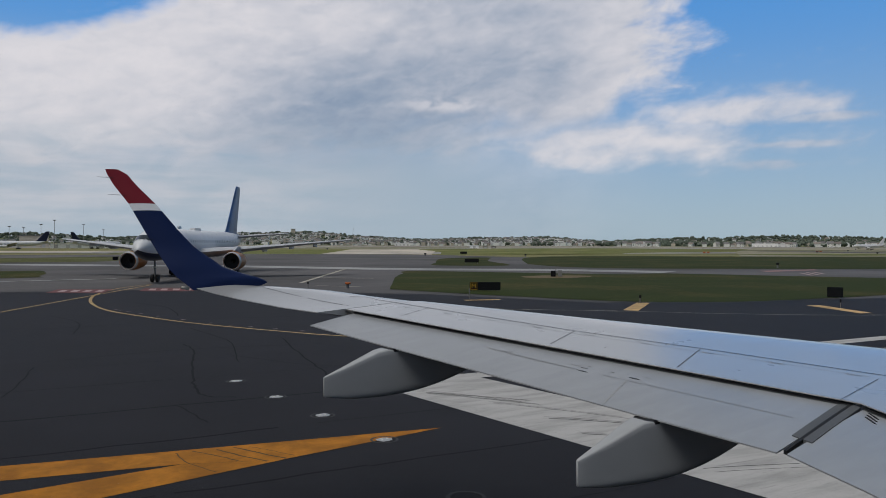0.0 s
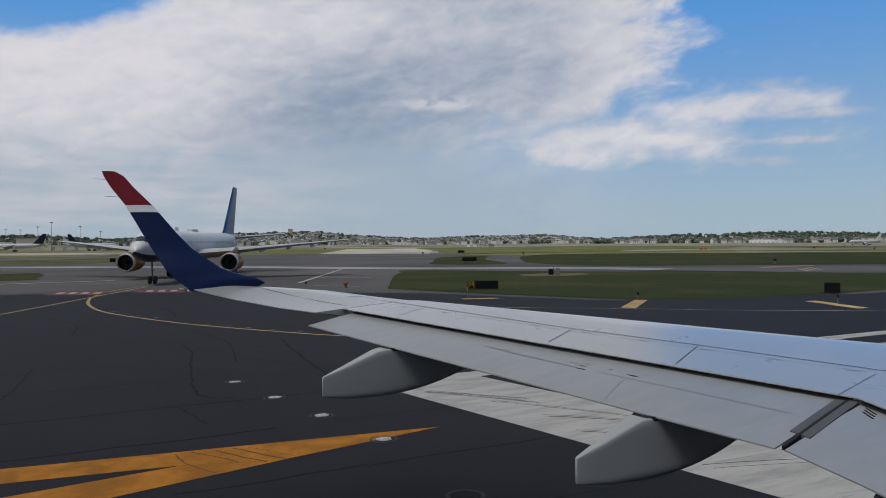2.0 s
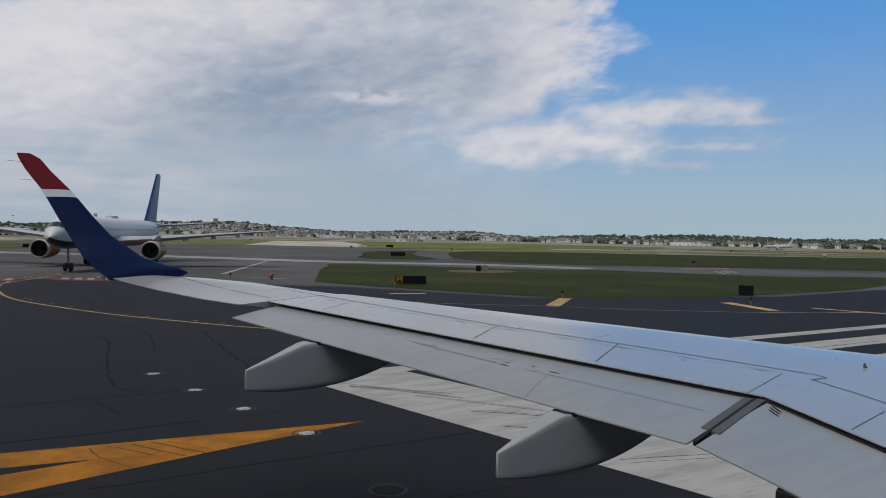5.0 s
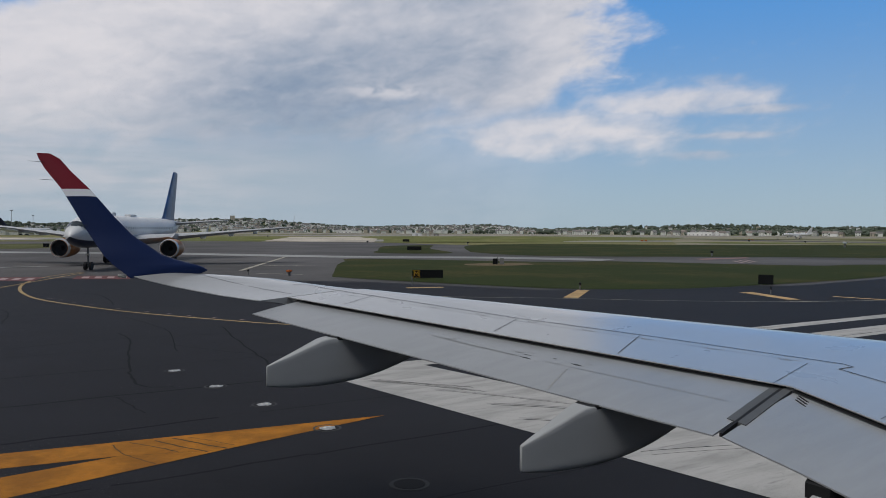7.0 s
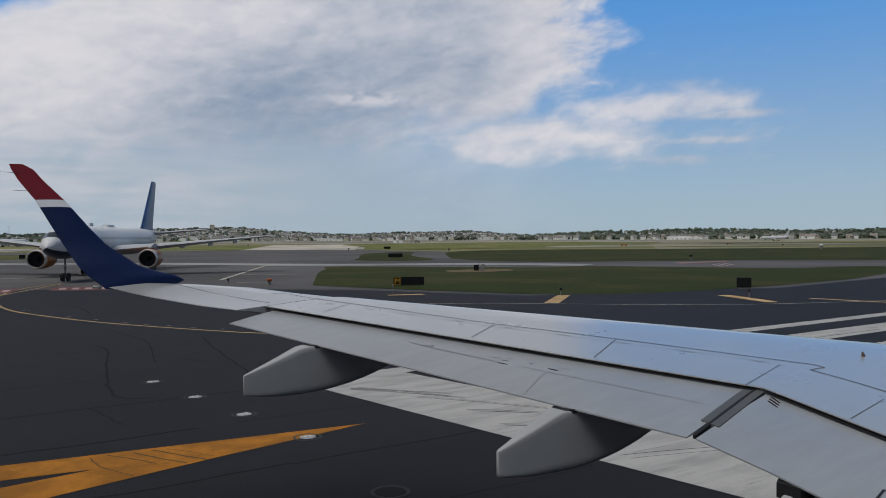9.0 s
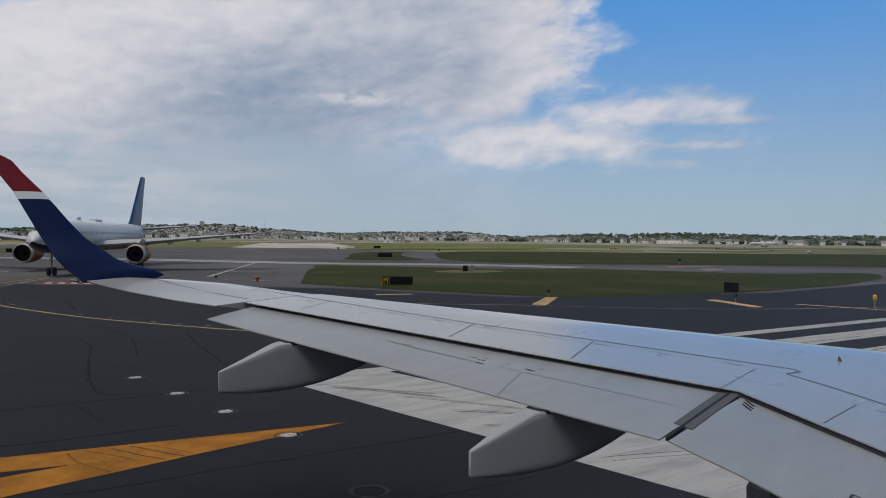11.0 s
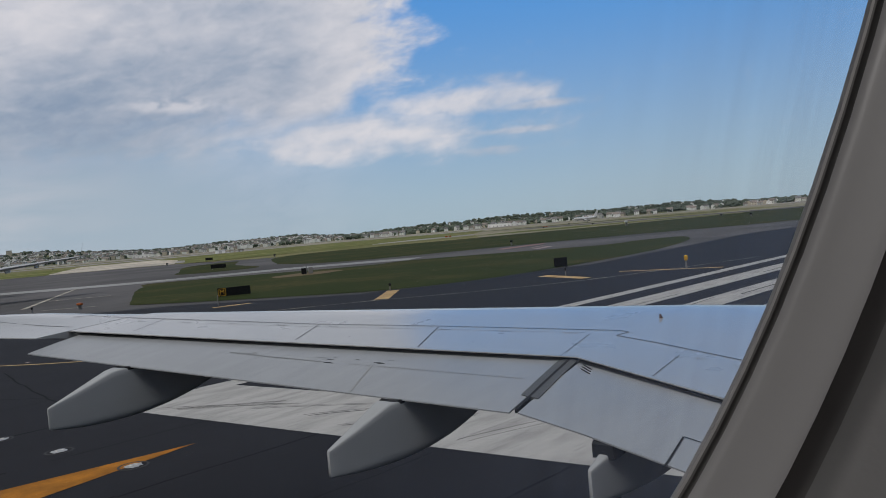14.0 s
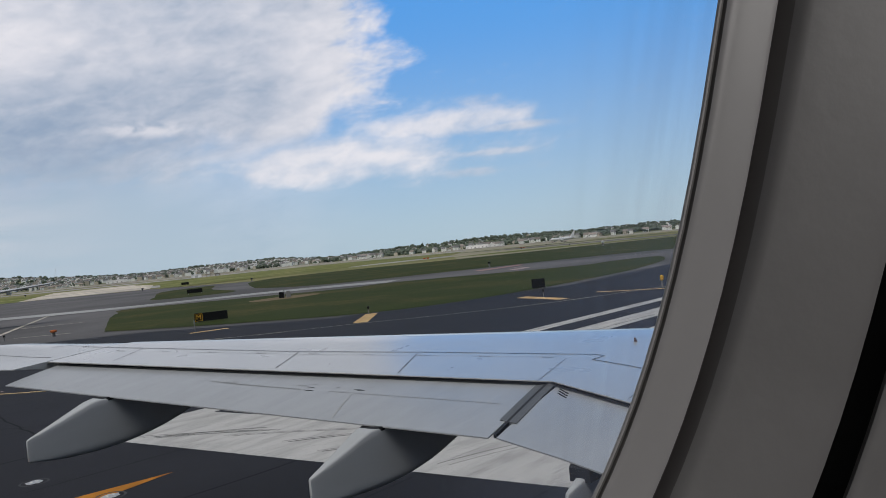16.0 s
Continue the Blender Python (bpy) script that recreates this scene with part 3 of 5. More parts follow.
def wandering(ctrl, n=9, j=0.05):
    return [(x + rnd.uniform(-j, j), y + rnd.uniform(-j, j)) for x, y in curve_pts(ctrl, n)]


for v, w in ((-8.0, .07), (-4.2, .05), (0.0, .07), (3.8, .06), (7.6, .07), (10.4, .06), (13.75, .09), (17.55, .08), (21.2, .09), (25.3, .05), (29.4, .05)):
    u = -34.0
    while u < 10:
        run = rnd.uniform(3, 9)
        crack([(u + run * k / 6, v + rnd.uniform(-.05, .05)) for k in range(7)], w * rnd.uniform(.45, 1.2))
        u += run + rnd.choice((0, 0, 0.3, 0.9))
for v in (-8.0, -4.2, 0.0, 3.8, 7.6, 11.2, 14.7, 18.6):
    crack([(u, v + rnd.uniform(-.04, .04)) for u in range(14, 120, 3)], 0.06)
for ctrl, w in (([(6.7, 34), (6.66, 31.87), (5.9, 28.4), (5.2, 25.0), (4.99, 23.5), (4.95, 22.2), (5.6, 21.6)], .075), ([(10.95, 34), (10.0, 29.0), (9.25, 24.3), (8.7, 22.0)], .07),
                ([(4.05, 21.1), (4.14, 20.5), (4.23, 18.9)], .04), ([(7.5, 30), (9.5, 26), (11.4, 25.0)], .04),
                ([(1.0, 30), (0.4, 26), (-0.6, 22), (-1.2, 18.5)], .05), ([(8.2, 40), (8.6, 34), (7.4, 28)], .05), ([(16, 40), (15.2, 33), (16.5, 27), (16, 23)], .06), ([(2, 52), (3.6, 46), (3.0, 40)], .06),
                ([(-6, 32), (0, 31), (6, 32.2), (12, 31.4)], .05), ([(-6, 44), (2, 43), (10, 44.5), (20, 43), (28, 44)], .07), ([(8, 60), (9.5, 54), (9, 47)], .07)):
    crack(wandering(ctrl), w)
# dark smears across the chevron
for ctrl, w in (([(3.4, 16.4), (3.7, 15.9), (4.02, 15.25)], .035), ([(3.87, 16.27), (4.2, 15.5), (4.5, 14.95)], .045), ([(4.22, 16.26), (4.6, 15.5), (4.89, 14.96)], .05), ([(3.09, 16.4), (3.15, 15.56), (3.48, 14.65)], .025), ([(4.5, 16.2), (4.85, 15.6), (5.1, 15.1)], .02)):
    mark("tar_smear", ribbon(wandering(ctrl, 6, 0.015), 1.15 * w, 0.0085), "smear")


# ---- the aircraft that carries the camera ----
jet = tagged(empty("passenger_jet"), "regional passenger jet with grey wing and red, white and blue winglet", "aircraft")


def plane_z(u, v):
    return 2.8256 + 0.0757 * (v - 4) + 0.0823 * (u - 5 + 0.3 * (v - 4))


def te(v):
    """Rear edge of the fixed wing."""
    return 6.12 - 0.359 * (v - 3.97) if v > 3.97 else 6.12 - 0.23 * (3.97 - v)


def te_tip(v):
    """Rear edge outboard of the flap."""
    return 3.62 - 0.56 * (v - 9.85)


def le(v):
    return 4.35 + 0.62 * (11.6 - v) - 0.5 * max(0.0, (v - 10.8) / 0.8) ** 2


def upper(u, v, rear):
    c = le(v) - (rear - 0.9)
    x = min(max((le(v) - u) / c, 0.0), 1.0)
    xc = 0.30
    drop = 0.0
    if x < xc:
        q = 1 - x / xc
        drop = c * (0.024 * q ** 2 + 0.05 * q ** 5)
    return plane_z(u, v) + 0.034 * max(0.0, v - 9.85) ** 2 - drop


def wing_ring(v, rear, n=22):
    up, lo = [], []
    c = le(v) - rear
    for i in range(n + 1):
        s = (1 - math.cos(math.pi * i / n)) / 2
        u = rear + c * s
        zu = upper(u, v, rear)
        up.append((u, v, zu))
        th = 0.13 * (c + 0.9) * math.sqrt(max(1 - s, 0)) * (0.35 + 0.65 * min(1, s * 1.6 + 0.12)) * min(1, 0.04 + 2.0 * s)
        lo.append((u, v, zu - max(th, 0.01 if i < n else 0.0)))
    return up + lo[-2::-1]


rings = [wing_ring(v, te(v)) for v in (-0.9, 0.6, 2.0, 3.0, 3.97, 4.6, 5.5, 6.8, 8.2, 9.81)]
wing = part("wing", loft(B(), rings), M["wing_paint"], jet, "light grey painted metal wing", smooth=True)
rings = [wing_ring(v, te_tip(v)) for v in (9.83, 10.4, 11.1, 11.5, 11.75, 11.93)]
part("wing_tip", loft(B(), rings), M["wing_paint"], jet, smooth=True)


# winglet: swept blade, blended from the tip, in three colours
def blade(s):
    """Rear, front, side place and height of the winglet at s from 0 at the tip of the wing to 1."""
    tab = [(0.0, 2.47, 3.56, 11.82, 3.515), (0.08, 2.38, 3.50, 11.88, 3.60), (0.17, 2.27, 3.36, 11.94, 3.69), (0.26, 2.15, 2.96, 12.01, 3.83), (0.42, 2.00, 2.57, 12.20, 4.12), (0.56, 1.86, 2.34, 12.33, 4.40),
           (0.69, 1.73, 2.14, 12.45, 4.67), (0.745, 1.68, 2.06, 12.50, 4.775), (0.9, 1.48, 1.80, 12.62, 5.06), (0.97, 1.40, 1.68, 12.68, 5.22), (1.0, 1.38, 1.56, 12.70, 5.285)]
    for a, b in zip(tab, tab[1:]):
        if s <= b[0] + 1e-9:
            t = (s - a[0]) / (b[0] - a[0])
            return [p + (q - p) * t for p, q in zip(a[1:], b[1:])]


def blade_ring(s):
    r, f_, v, z = blade(s)
    lean = min(1.0, s / 0.16) * radians(68)
    ny, nz = -math.sin(lean), math.cos(lean)
    c = f_ - r
    up, lo = [], []
    for i in range(13):
        q = i / 12
        th = 0.055 * c * (math.sqrt(q if q > 0 else 0) * (1 - q) * 2.6) + 0.004
        u = f_ - c * q
        zz = z + 0.083 * c * (1 - q) * max(0.0, 1 - s / 0.2)
        up.append((u, v + ny * th, zz + nz * th))
        lo.append((u, v - ny * th * 0.8, zz - nz * th * 0.8))
    return up + lo[::-1]


for name, s0, s1, ma, n in (("winglet", 0.0, 0.69, "blue_paint", 16), ("winglet_band", 0.69, 0.745, "white_livery", 2), ("winglet_top", 0.745, 1.0, "red_livery", 8)):
    part(name, loft(B(), [blade_ring(s0 + (s1 - s0) * i / n) for i in range(n + 1)]), M[ma], jet, {"winglet": "dark blue winglet root", "winglet_band": "white winglet band", "winglet_top": "dark red winglet tip"}[name], smooth=True)

bm = B()
tube(bm, (2.44, 11.96, 3.53), (2.33, 11.98, 3.545), 0.03, 0.018)
part("navigation_light", bm, M["lamp_glass"], jet, "small clear tail light at the wing tip")
for u, v, z, s in ((1.42, 12.64, 5.16, 0.16), (1.58, 12.54, 4.90, 0.18), (1.95, 12.25, 4.25, 0.12)):
    part("static_wick", tube(B(), (u + .06, v, z), (u - s, v, z + 0.005), 0.004, 0.002, 5), M["black"], jet)


def on_wing(u, v, dz=0.0):
    return (u, v, upper(u, v, te(v)) + dz)


def seam(name, pts, w, ma="sealant", dz=0.004, n=10, surf=on_wing):
    """A dark joint that follows the wing's upper skin."""
    bm = B()
    L, R = [], []
    dense = []
    for a, b in zip(pts, pts[1:]):
        dense += [(a[0] + (b[0] - a[0]) * k / n, a[1] + (b[1] - a[1]) * k / n) for k in range(n)]
    dense.append(pts[-1])
    for i, p in enumerate(dense):
        a, b = Vector(dense[max(i - 1, 0)]), Vector(dense[min(i + 1, len(dense) - 1)])
        d = (b - a).normalized()
        nn = Vector((-d.y, d.x)) * w / 2
        L.append(bm.verts.new(surf(p[0] + nn.x, p[1] + nn.y, dz)))
        R.append(bm.verts.new(surf(p[0] - nn.x, p[1] - nn.y, dz)))
    for i in range(len(dense) - 1):
        bm.faces.new((L[i], R[i], R[i + 1], L[i + 1]))
    return part(name, bm, M[ma], jet)


# joints between the wing box and the spoilers, and between the spoilers
seam("skin_seam", [(4.36, 10.50), (4.53, 10.38), (5.74, 7.19), (6.35, 5.83), (7.08, 4.07), (7.07, 3.97), (6.90, 4.01), (6.86, 3.57), (6.70, 2.58), (6.55, 1.6)], 0.014, "seam_dark")
seam("skin_seam", [(5.16, 6.86), (5.72, 7.16)], 0.008, "seam_dark")
seam("skin_seam", [(5.64, 5.50), (6.31, 5.84)], 0.008, "seam_dark")
seam("skin_seam", [(6.05, 4.10), (6.84, 4.27)], 0.006, "seam_dark")
seam("skin_seam", [(5.97, 3.14), (6.60, 3.21)], 0.007, "seam_dark")
seam("skin_seam", [(4.42, 9.0), (4.96, 9.25)], 0.008)
seam("skin_seam", [(4.13, 9.97), (3.55, 11.24), (3.40, 11.55)], 0.012, "seam_dark")


# flaps, drooped, on their own plane under the wing's rear edge
def flap(name, outline, label):
    """outline: pairs of (front u, v, rear u, v) from outboard to inboard."""
    rr = []
    for fu, fv, ru, rv in outline:
        up, lo = [], []
        for i in range(9):
            s = i / 8
            u, v = fu + (ru - fu) * s, fv + (rv - fv) * s
            z = plane_z(u, v) - 0.036 - 0.025 * max(s, 0) - 0.04 * s * s
            up.append((u, v, z))
            lo.append((u, v, z - 0.012 - 0.10 * math.sin(math.pi * min(1, (1 - s) * 0.9 + 0.02)) * (1 - s)))
        rr.append(up + lo[::-1])
    return part(name, loft(B(), rr), M["flap_paint"], jet, label, smooth=True)


def f_te(v):
    return 3.45 - 0.252 * (v - 9.6)


flap_out = flap("outboard_flap", [(te(9.74) + .3, 9.74, f_te(9.60), 9.60), (te(9.2) + .3, 9.2, f_te(9.05), 9.05), (te(7) + .3, 7.0, f_te(6.8), 6.8), (te(5.5) + .3, 5.5, f_te(5.3), 5.3), (te(4.1) + .3, 4.08, f_te(3.82), 3.82)], "drooped light grey outboard flap with scuffed paint")
flap_in = flap("inboard_flap", [(6.4, 3.98, 4.94, 3.76), (6.25, 3.2, 4.85, 3.10), (6.05, 2.3, 4.69, 2.3), (5.7, 0.9, 4.4, 0.9)], "drooped light grey inboard flap")


def on_flap(u, v, dz):
    s_ = min(1.0, max(0.0, (te(v) + 0.3 - u) / (te(v) + 0.3 - f_te(v))))
    return (u, v, plane_z(u, v) - 0.036 - 0.025 * s_ - 0.04 * s_ * s_ + dz)


def flap_strip(name, pts, w, ma, dz=0.006, label=""):
    bm = B()
    rr = []
    for u, v in pts:
        rr.append([on_flap(u, v - w / 2, -0.02), on_flap(u, v - w / 2, dz), on_flap(u, v + w / 2, dz), on_flap(u, v + w / 2, -0.02)])
    return part(name, loft(bm, rr), M[ma], jet, label)


flap_strip("gap_seal", [(6.12, 4.05), (5.9, 4.00), (5.55, 3.92), (5.22, 3.845)], 0.17, "rubber_seal", 0.008, "dark grey rubber seal between the flaps")
flap_strip("flap_gap", [(6.12, 4.05), (5.55, 3.92), (4.96, 3.79)], 0.025, "gap_dark", 0.0105)
for k in range(3):
    flap_strip("vent_slot", [(6.06 - 0.05 * k, 3.86 - 0.02 * k), (5.99 - 0.05 * k, 3.74 - .02 * k)], 0.02, "gap_dark")


def under_edge(u, v, dz):
    return (u, v, plane_z(u, v) - 0.030 + dz)


# dark strips laid on the surface for the shade inside the slot
seam("flap_slot", [(te(9.72) + 0.02, 9.72), (te(7) + 0.004, 7.0), (te(5) + 0.002, 5.0), (te(4.06), 4.06)], 0.036, "gap_dark", 0.0, 8, under_edge)
seam("flap_slot", [(te(3.95) + 0.005, 3.95), (te(3.0) + 0.005, 3.0), (te(2.33) + 0.005, 2.33)], 0.05, "gap_dark", 0.0, 8, under_edge)
seam("flap_slot", [(te(9.72) + .02, 9.735), (4.02, 9.87), (3.72, 9.86)], 0.05, "gap_dark", -0.02, 4)
seam("skin_seam", [(5.02, 5.85), (5.30, 4.9), (5.52, 4.14)], 0.008, "seam_grey", 0.003, 8, on_flap)
seam("skin_seam", [(5.10, 5.60), (4.56, 5.30)], 0.010, "seam_faint", 0.003, 6, on_flap)
seam("skin_seam", [(4.64, 7.3), (4.74, 6.85), (4.93, 6.15)], 0.016, "seam_grey", 0.003, 6, on_flap)
rs = random.Random(3)
for k in range(9):
    v = rs.choice((6.1, 6.1, 5.6, 7.0)) + rs.uniform(-.25, .25)
    u = te(v) - 0.30 + rs.uniform(-.05, .05)
    L_ = rs.uniform(0.02, 0.08)
    seam("paint_scuff", [(u, v), (u + 0.33 * L_, v - L_)], rs.uniform(0.006, 0.016), rs.choice(("seam_grey", "seam_grey", "sealant")), 0.003, 2, on_flap)
seam("skin_seam", [(5.10, 8.55), (5.66, 7.1), (6.25, 5.75), (6.85, 4.35)], 0.006, "seam_faint", 0.003)
for k in range(9):
    v = 4.4 + 0.62 * k
    u = 6.80 - (v - 4.4) * 0.41
    seam("skin_fitting", [(u, v), (u - 0.05, v + 0.10), (u - .02, v + .13)], 0.012, "seam_grey", 0.004, 2)
flap_strip("paint_scuff", [(4.93, 6.1), (4.96, 6.02)], 0.05, "sealant", 0.003)
flap_strip("paint_scuff", [(5.17, 5.62), (5.20, 5.56)], 0.06, "sealant", 0.003)




def on_inner_flap(u, v, dz):
    q_ = min(1.0, max(0.0, (6.10 - u) / 1.38))
    return (u, v, plane_z(u, v) - 0.036 - 0.025 * q_ - 0.04 * q_ * q_ + dz)


seam("flap_gap", [(4.66, 2.39), (5.11, 2.47)], 0.016, "gap_dark", 0.006, 4, on_inner_flap)
seam("flap_gap", [(5.11, 2.47), (5.07, 2.22)], 0.010, "gap_dark", 0.006, 3, on_inner_flap)
for u, v in ((6.62, 2.96), (6.59, 2.62), (6.61, 2.54)):
    seam("skin_fitting", [(u, v), (u - 0.05, v + 0.06), (u - .01, v + .09)], 0.010, "seam_grey", 0.004, 2)
# flap track fairings
def fairing(v, tip_u, tip_z, len_u, w, depth, slope):
    """A canoe under the wing: blunt narrow tail, flat sloping back, flat sides, rounded keel."""
    rr = []
    n = 32
    for i in range(n + 1):
        s = i / n
        u = tip_u + len_u * s
        top = min(tip_z + slope * (u - tip_u), plane_z(u, v) - 0.115)
        keel = tip_z - depth - 0.045 * math.sin(min(1.0, (u - tip_u) / 0.45) * math.pi / 2) + 0.16 * max(0.0, u - tip_u - 0.52) ** 2
        bot = min(keel, top - 0.03)
        hw = w * (0.12 + 0.88 * math.sin(min(1.0, (u - tip_u) / 1.5) * math.pi / 2))
        h = top - bot
        r, R = min(0.020, h * 0.2, hw * 0.4), min(0.055, hw * 0.7, h * 0.3)
        half = [(hw - 2.0 * r, top), (hw - r, top), (hw - 0.3 * r, top - 0.3 * r), (hw, top - r), (hw, top - r - 0.1 * h), (hw, bot + R + 0.1 * h)]
        half += [(hw - R * (1 - math.cos(radians(a))), bot + R - R * math.sin(radians(a))) for a in (0, 30, 60, 90)]
        rr.append([(u, v + y, z) for y, z in half] + [(u, v - y, z) for y, z in half[::-1]])
    tail = [(p[0] - 0.014, v + (p[1] - v) * 0.72, tip_z - depth / 2 + (p[2] - tip_z + depth / 2) * 0.9) for p in rr[0]]
    ob = part("flap_fairing", loft(B(), [tail] + rr), M["fairing_paint"], jet, "grey canoe-shaped flap track fairing", smooth=True)
    ob.data.set_sharp_from_angle(angle=radians(55))
    return ob


fairing(8.08, 3.07, 2.762, 2.4, 0.145, 0.225, 0.40)
fairing(4.88, 3.95, 2.52, 2.4, 0.155, 0.22, 0.41)
fairing(2.92, 4.62, 2.46, 2.2, 0.15, 0.235, 0.32)
for v, tip_u, tip_z, slope, u0 in ((8.08, 3.07, 2.762, 0.40, f_te(8.08)), (4.88, 3.95, 2.52, 0.41, f_te(4.88)), (2.92, 4.62, 2.46, 0.32, 4.84)):
    rr = []
    for u in (u0 - 0.05, u0 + 0.02, u0 + 0.30):
        zt = tip_z + slope * (u - tip_u)
        hi = plane_z(u, v) - 0.118
        lo_ = min(zt, hi) - 0.03
        hw = 0.085 if u < u0 else 0.115
        rr.append([(u, v - hw, lo_), (u, v + hw, lo_), (u, v + hw, max(hi, lo_ + .035)), (u, v - hw, max(hi, lo_ + .035))])
    part("fairing_slot", loft(B(), rr), M["gap_dark"], jet, "dark slot where the fairing meets the flap")
part("fuel_vent", tube(B(), on_wing(7.72, 3.95, -0.01), on_wing(7.70, 3.95, 0.045), 0.022, 0.008, 8), M["vent_red"], jet, "small dull red vent on the wing")

# fuselage: skin and cabin lining with one window
def wall_v(z, off=0.0, x=0.0):
    return 0.0755 - 0.261 * (z - 4.2) - 0.313 * x + off


def win_ring(cx, cz, hx, hz, off, n=96, e=2.77):
    out = []
    for i in range(n):
        a = 2 * math.pi * i / n
        ca, sa_ = math.cos(a), math.sin(a)
        x = cx + hx * math.copysign(abs(ca) ** (2 / e), ca)
        z = cz + hz * math.copysign(abs(sa_) ** (2 / e), sa_)
        out.append((x, wall_v(z, off, x), z))
    return out


WX, WZ, WHX, WHZ, WE = 0.12, 4.315, 0.212, 0.291, 2.77


def square_ring(off, x0=-0.75, x1=0.8, z0=3.3, z1=4.95):
    r = win_ring(0, 0, 1, 1, 0)
    out = []
    for i in range(len(r)):
        a = 2 * math.pi * i / len(r)
        ca, sa_ = math.cos(a), math.sin(a)
        k = 1 / max(abs(ca), abs(sa_))
        x = WX + (ca * k) * ((x1 - WX) if ca > 0 else (WX - x0))
        z = WZ + (sa_ * k) * ((z1 - WZ) if sa_ > 0 else (WZ - z0))
        out.append((x, wall_v(z, off, x), z))
    return out


def W_(grow, off):
    return win_ring(WX, WZ, WHX + grow, WHZ + grow, off)


part("sidewall_panel", loft(B(), [square_ring(-0.078), W_(0.167, -0.066), W_(0.107, -0.0560), W_(0.096, -0.0535), W_(0.0920, -0.0515), W_(0.0910, -0.0495), W_(0.0920, -0.0475), W_(0.102, -0.046)], caps=False), M["cabin_plastic"], jet, "grey plastic cabin wall panel", smooth=True)
part("panel_gap", loft(B(), [W_(0.102, -0.046), W_(0.102, -0.016), W_(0.076, -0.016), W_(0.0755, -0.040)], caps=False), M["cabin_dark"], jet, "dark gap round the window surround")
part("window_surround", loft(B(), [W_(0.0755, -0.040), W_(0.0750, -0.0430), W_(0.0738, -0.0448), W_(0.0720, -0.0452), W_(0.0690, -0.0440), W_(0.060, -0.0390), W_(0.050, -0.0325), W_(0.0385, -0.0245), W_(0.0320, -0.0192), W_(0.0304, -0.0176), W_(0.0295, -0.0156), W_(0.0290, -0.0128)], caps=False), M["cabin_plastic"], jet, "grey moulded window surround", smooth=True)
part("shade_groove", loft(B(), [W_(0.0290, -0.0128), W_(0.0287, -0.0110), W_(0.0285, -0.0095), W_(0.0282, -0.0060), W_(0.0248, -0.0045), W_(0.0236, -0.0082)], caps=False), M["groove_dark"], jet, "dark groove in which the window shade runs", smooth=True)
part("window_bezel", loft(B(), [W_(0.0236, -0.0082), W_(0.0230, -0.0096), W_(0.0218, -0.0103), W_(0.0203, -0.0101), W_(0.0185, -0.0092), W_(0.0150, -0.0074), W_(0.0110, -0.0058), W_(0.0075, -0.0048), W_(0.0050, -0.0044), W_(0.0036, -0.0036), W_(0.0030, -0.0024)], caps=False), M["bezel_light"], jet, "grey satin window bezel", smooth=True)
part("bezel_groove", loft(B(), [W_(0.0030, -0.0024), W_(0.0030, -0.0008), W_(0.0014, -0.0006), W_(0.0012, -0.0014)], caps=False), M["bezel_dark"], jet)
part("window_seal", loft(B(), [W_(0.0012, -0.0014), W_(0.0004, -0.0012), W_(0.0004, -0.0002), W_(0.0034, 0.0016), W_(0.010, 0.0036), W_(0.022, 0.0075), W_(0.06, 0.016)], caps=False), M["seal_grey"], jet, "pale grey window seal", smooth=True)
gl = bpy.data.materials.new("window_glass")
gl.use_nodes = True
q = Graph(gl.node_tree)
tr, gs, mx, o = (q.node("ShaderNodeBsdfTransparent"), q.node("ShaderNodeBsdfGlossy"), q.node("ShaderNodeMixShader"), q.node("ShaderNodeOutputMaterial"))
gs.inputs["Roughness"].default_value = 0.02
mx.inputs[0].default_value = 0.008
q.put(mx.inputs[1], tr.outputs[0])
q.put(mx.inputs[2], gs.outputs[0])
# painted pale veil, streaked and thicker towards the rim, for reflections between panes
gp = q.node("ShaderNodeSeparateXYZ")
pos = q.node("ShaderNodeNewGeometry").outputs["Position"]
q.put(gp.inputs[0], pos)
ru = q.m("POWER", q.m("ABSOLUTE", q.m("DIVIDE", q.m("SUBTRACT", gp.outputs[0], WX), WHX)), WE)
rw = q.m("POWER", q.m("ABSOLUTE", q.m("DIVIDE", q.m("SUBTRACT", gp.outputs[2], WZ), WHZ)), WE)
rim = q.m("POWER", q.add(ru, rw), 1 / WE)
veil_streaks = q.noise(q.scaled(pos, (110.0, 0.0, 9.0)), 1.0, 3.0, 0.6)
film = q.mul(q.step(rim, 0.60, 1.06), q.step(veil_streaks, 0.2, 0.8, 0.06, 0.20))
veil = q.node("ShaderNodeBsdfTranslucent")
q.put(veil.inputs["Color"], (0.62, 0.62, 0.72))
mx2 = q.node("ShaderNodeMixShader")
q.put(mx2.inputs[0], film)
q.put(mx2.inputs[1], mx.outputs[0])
q.put(mx2.inputs[2], veil.outputs[0])
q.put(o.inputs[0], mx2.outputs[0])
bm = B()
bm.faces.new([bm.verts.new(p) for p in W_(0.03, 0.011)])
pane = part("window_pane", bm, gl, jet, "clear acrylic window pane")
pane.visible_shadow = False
part("fuselage_skin", loft(B(), [square_ring(0.02), W_(0.06, 0.016)], caps=False), M["white_livery"], jet, "white outer fuselage skin", smooth=True)
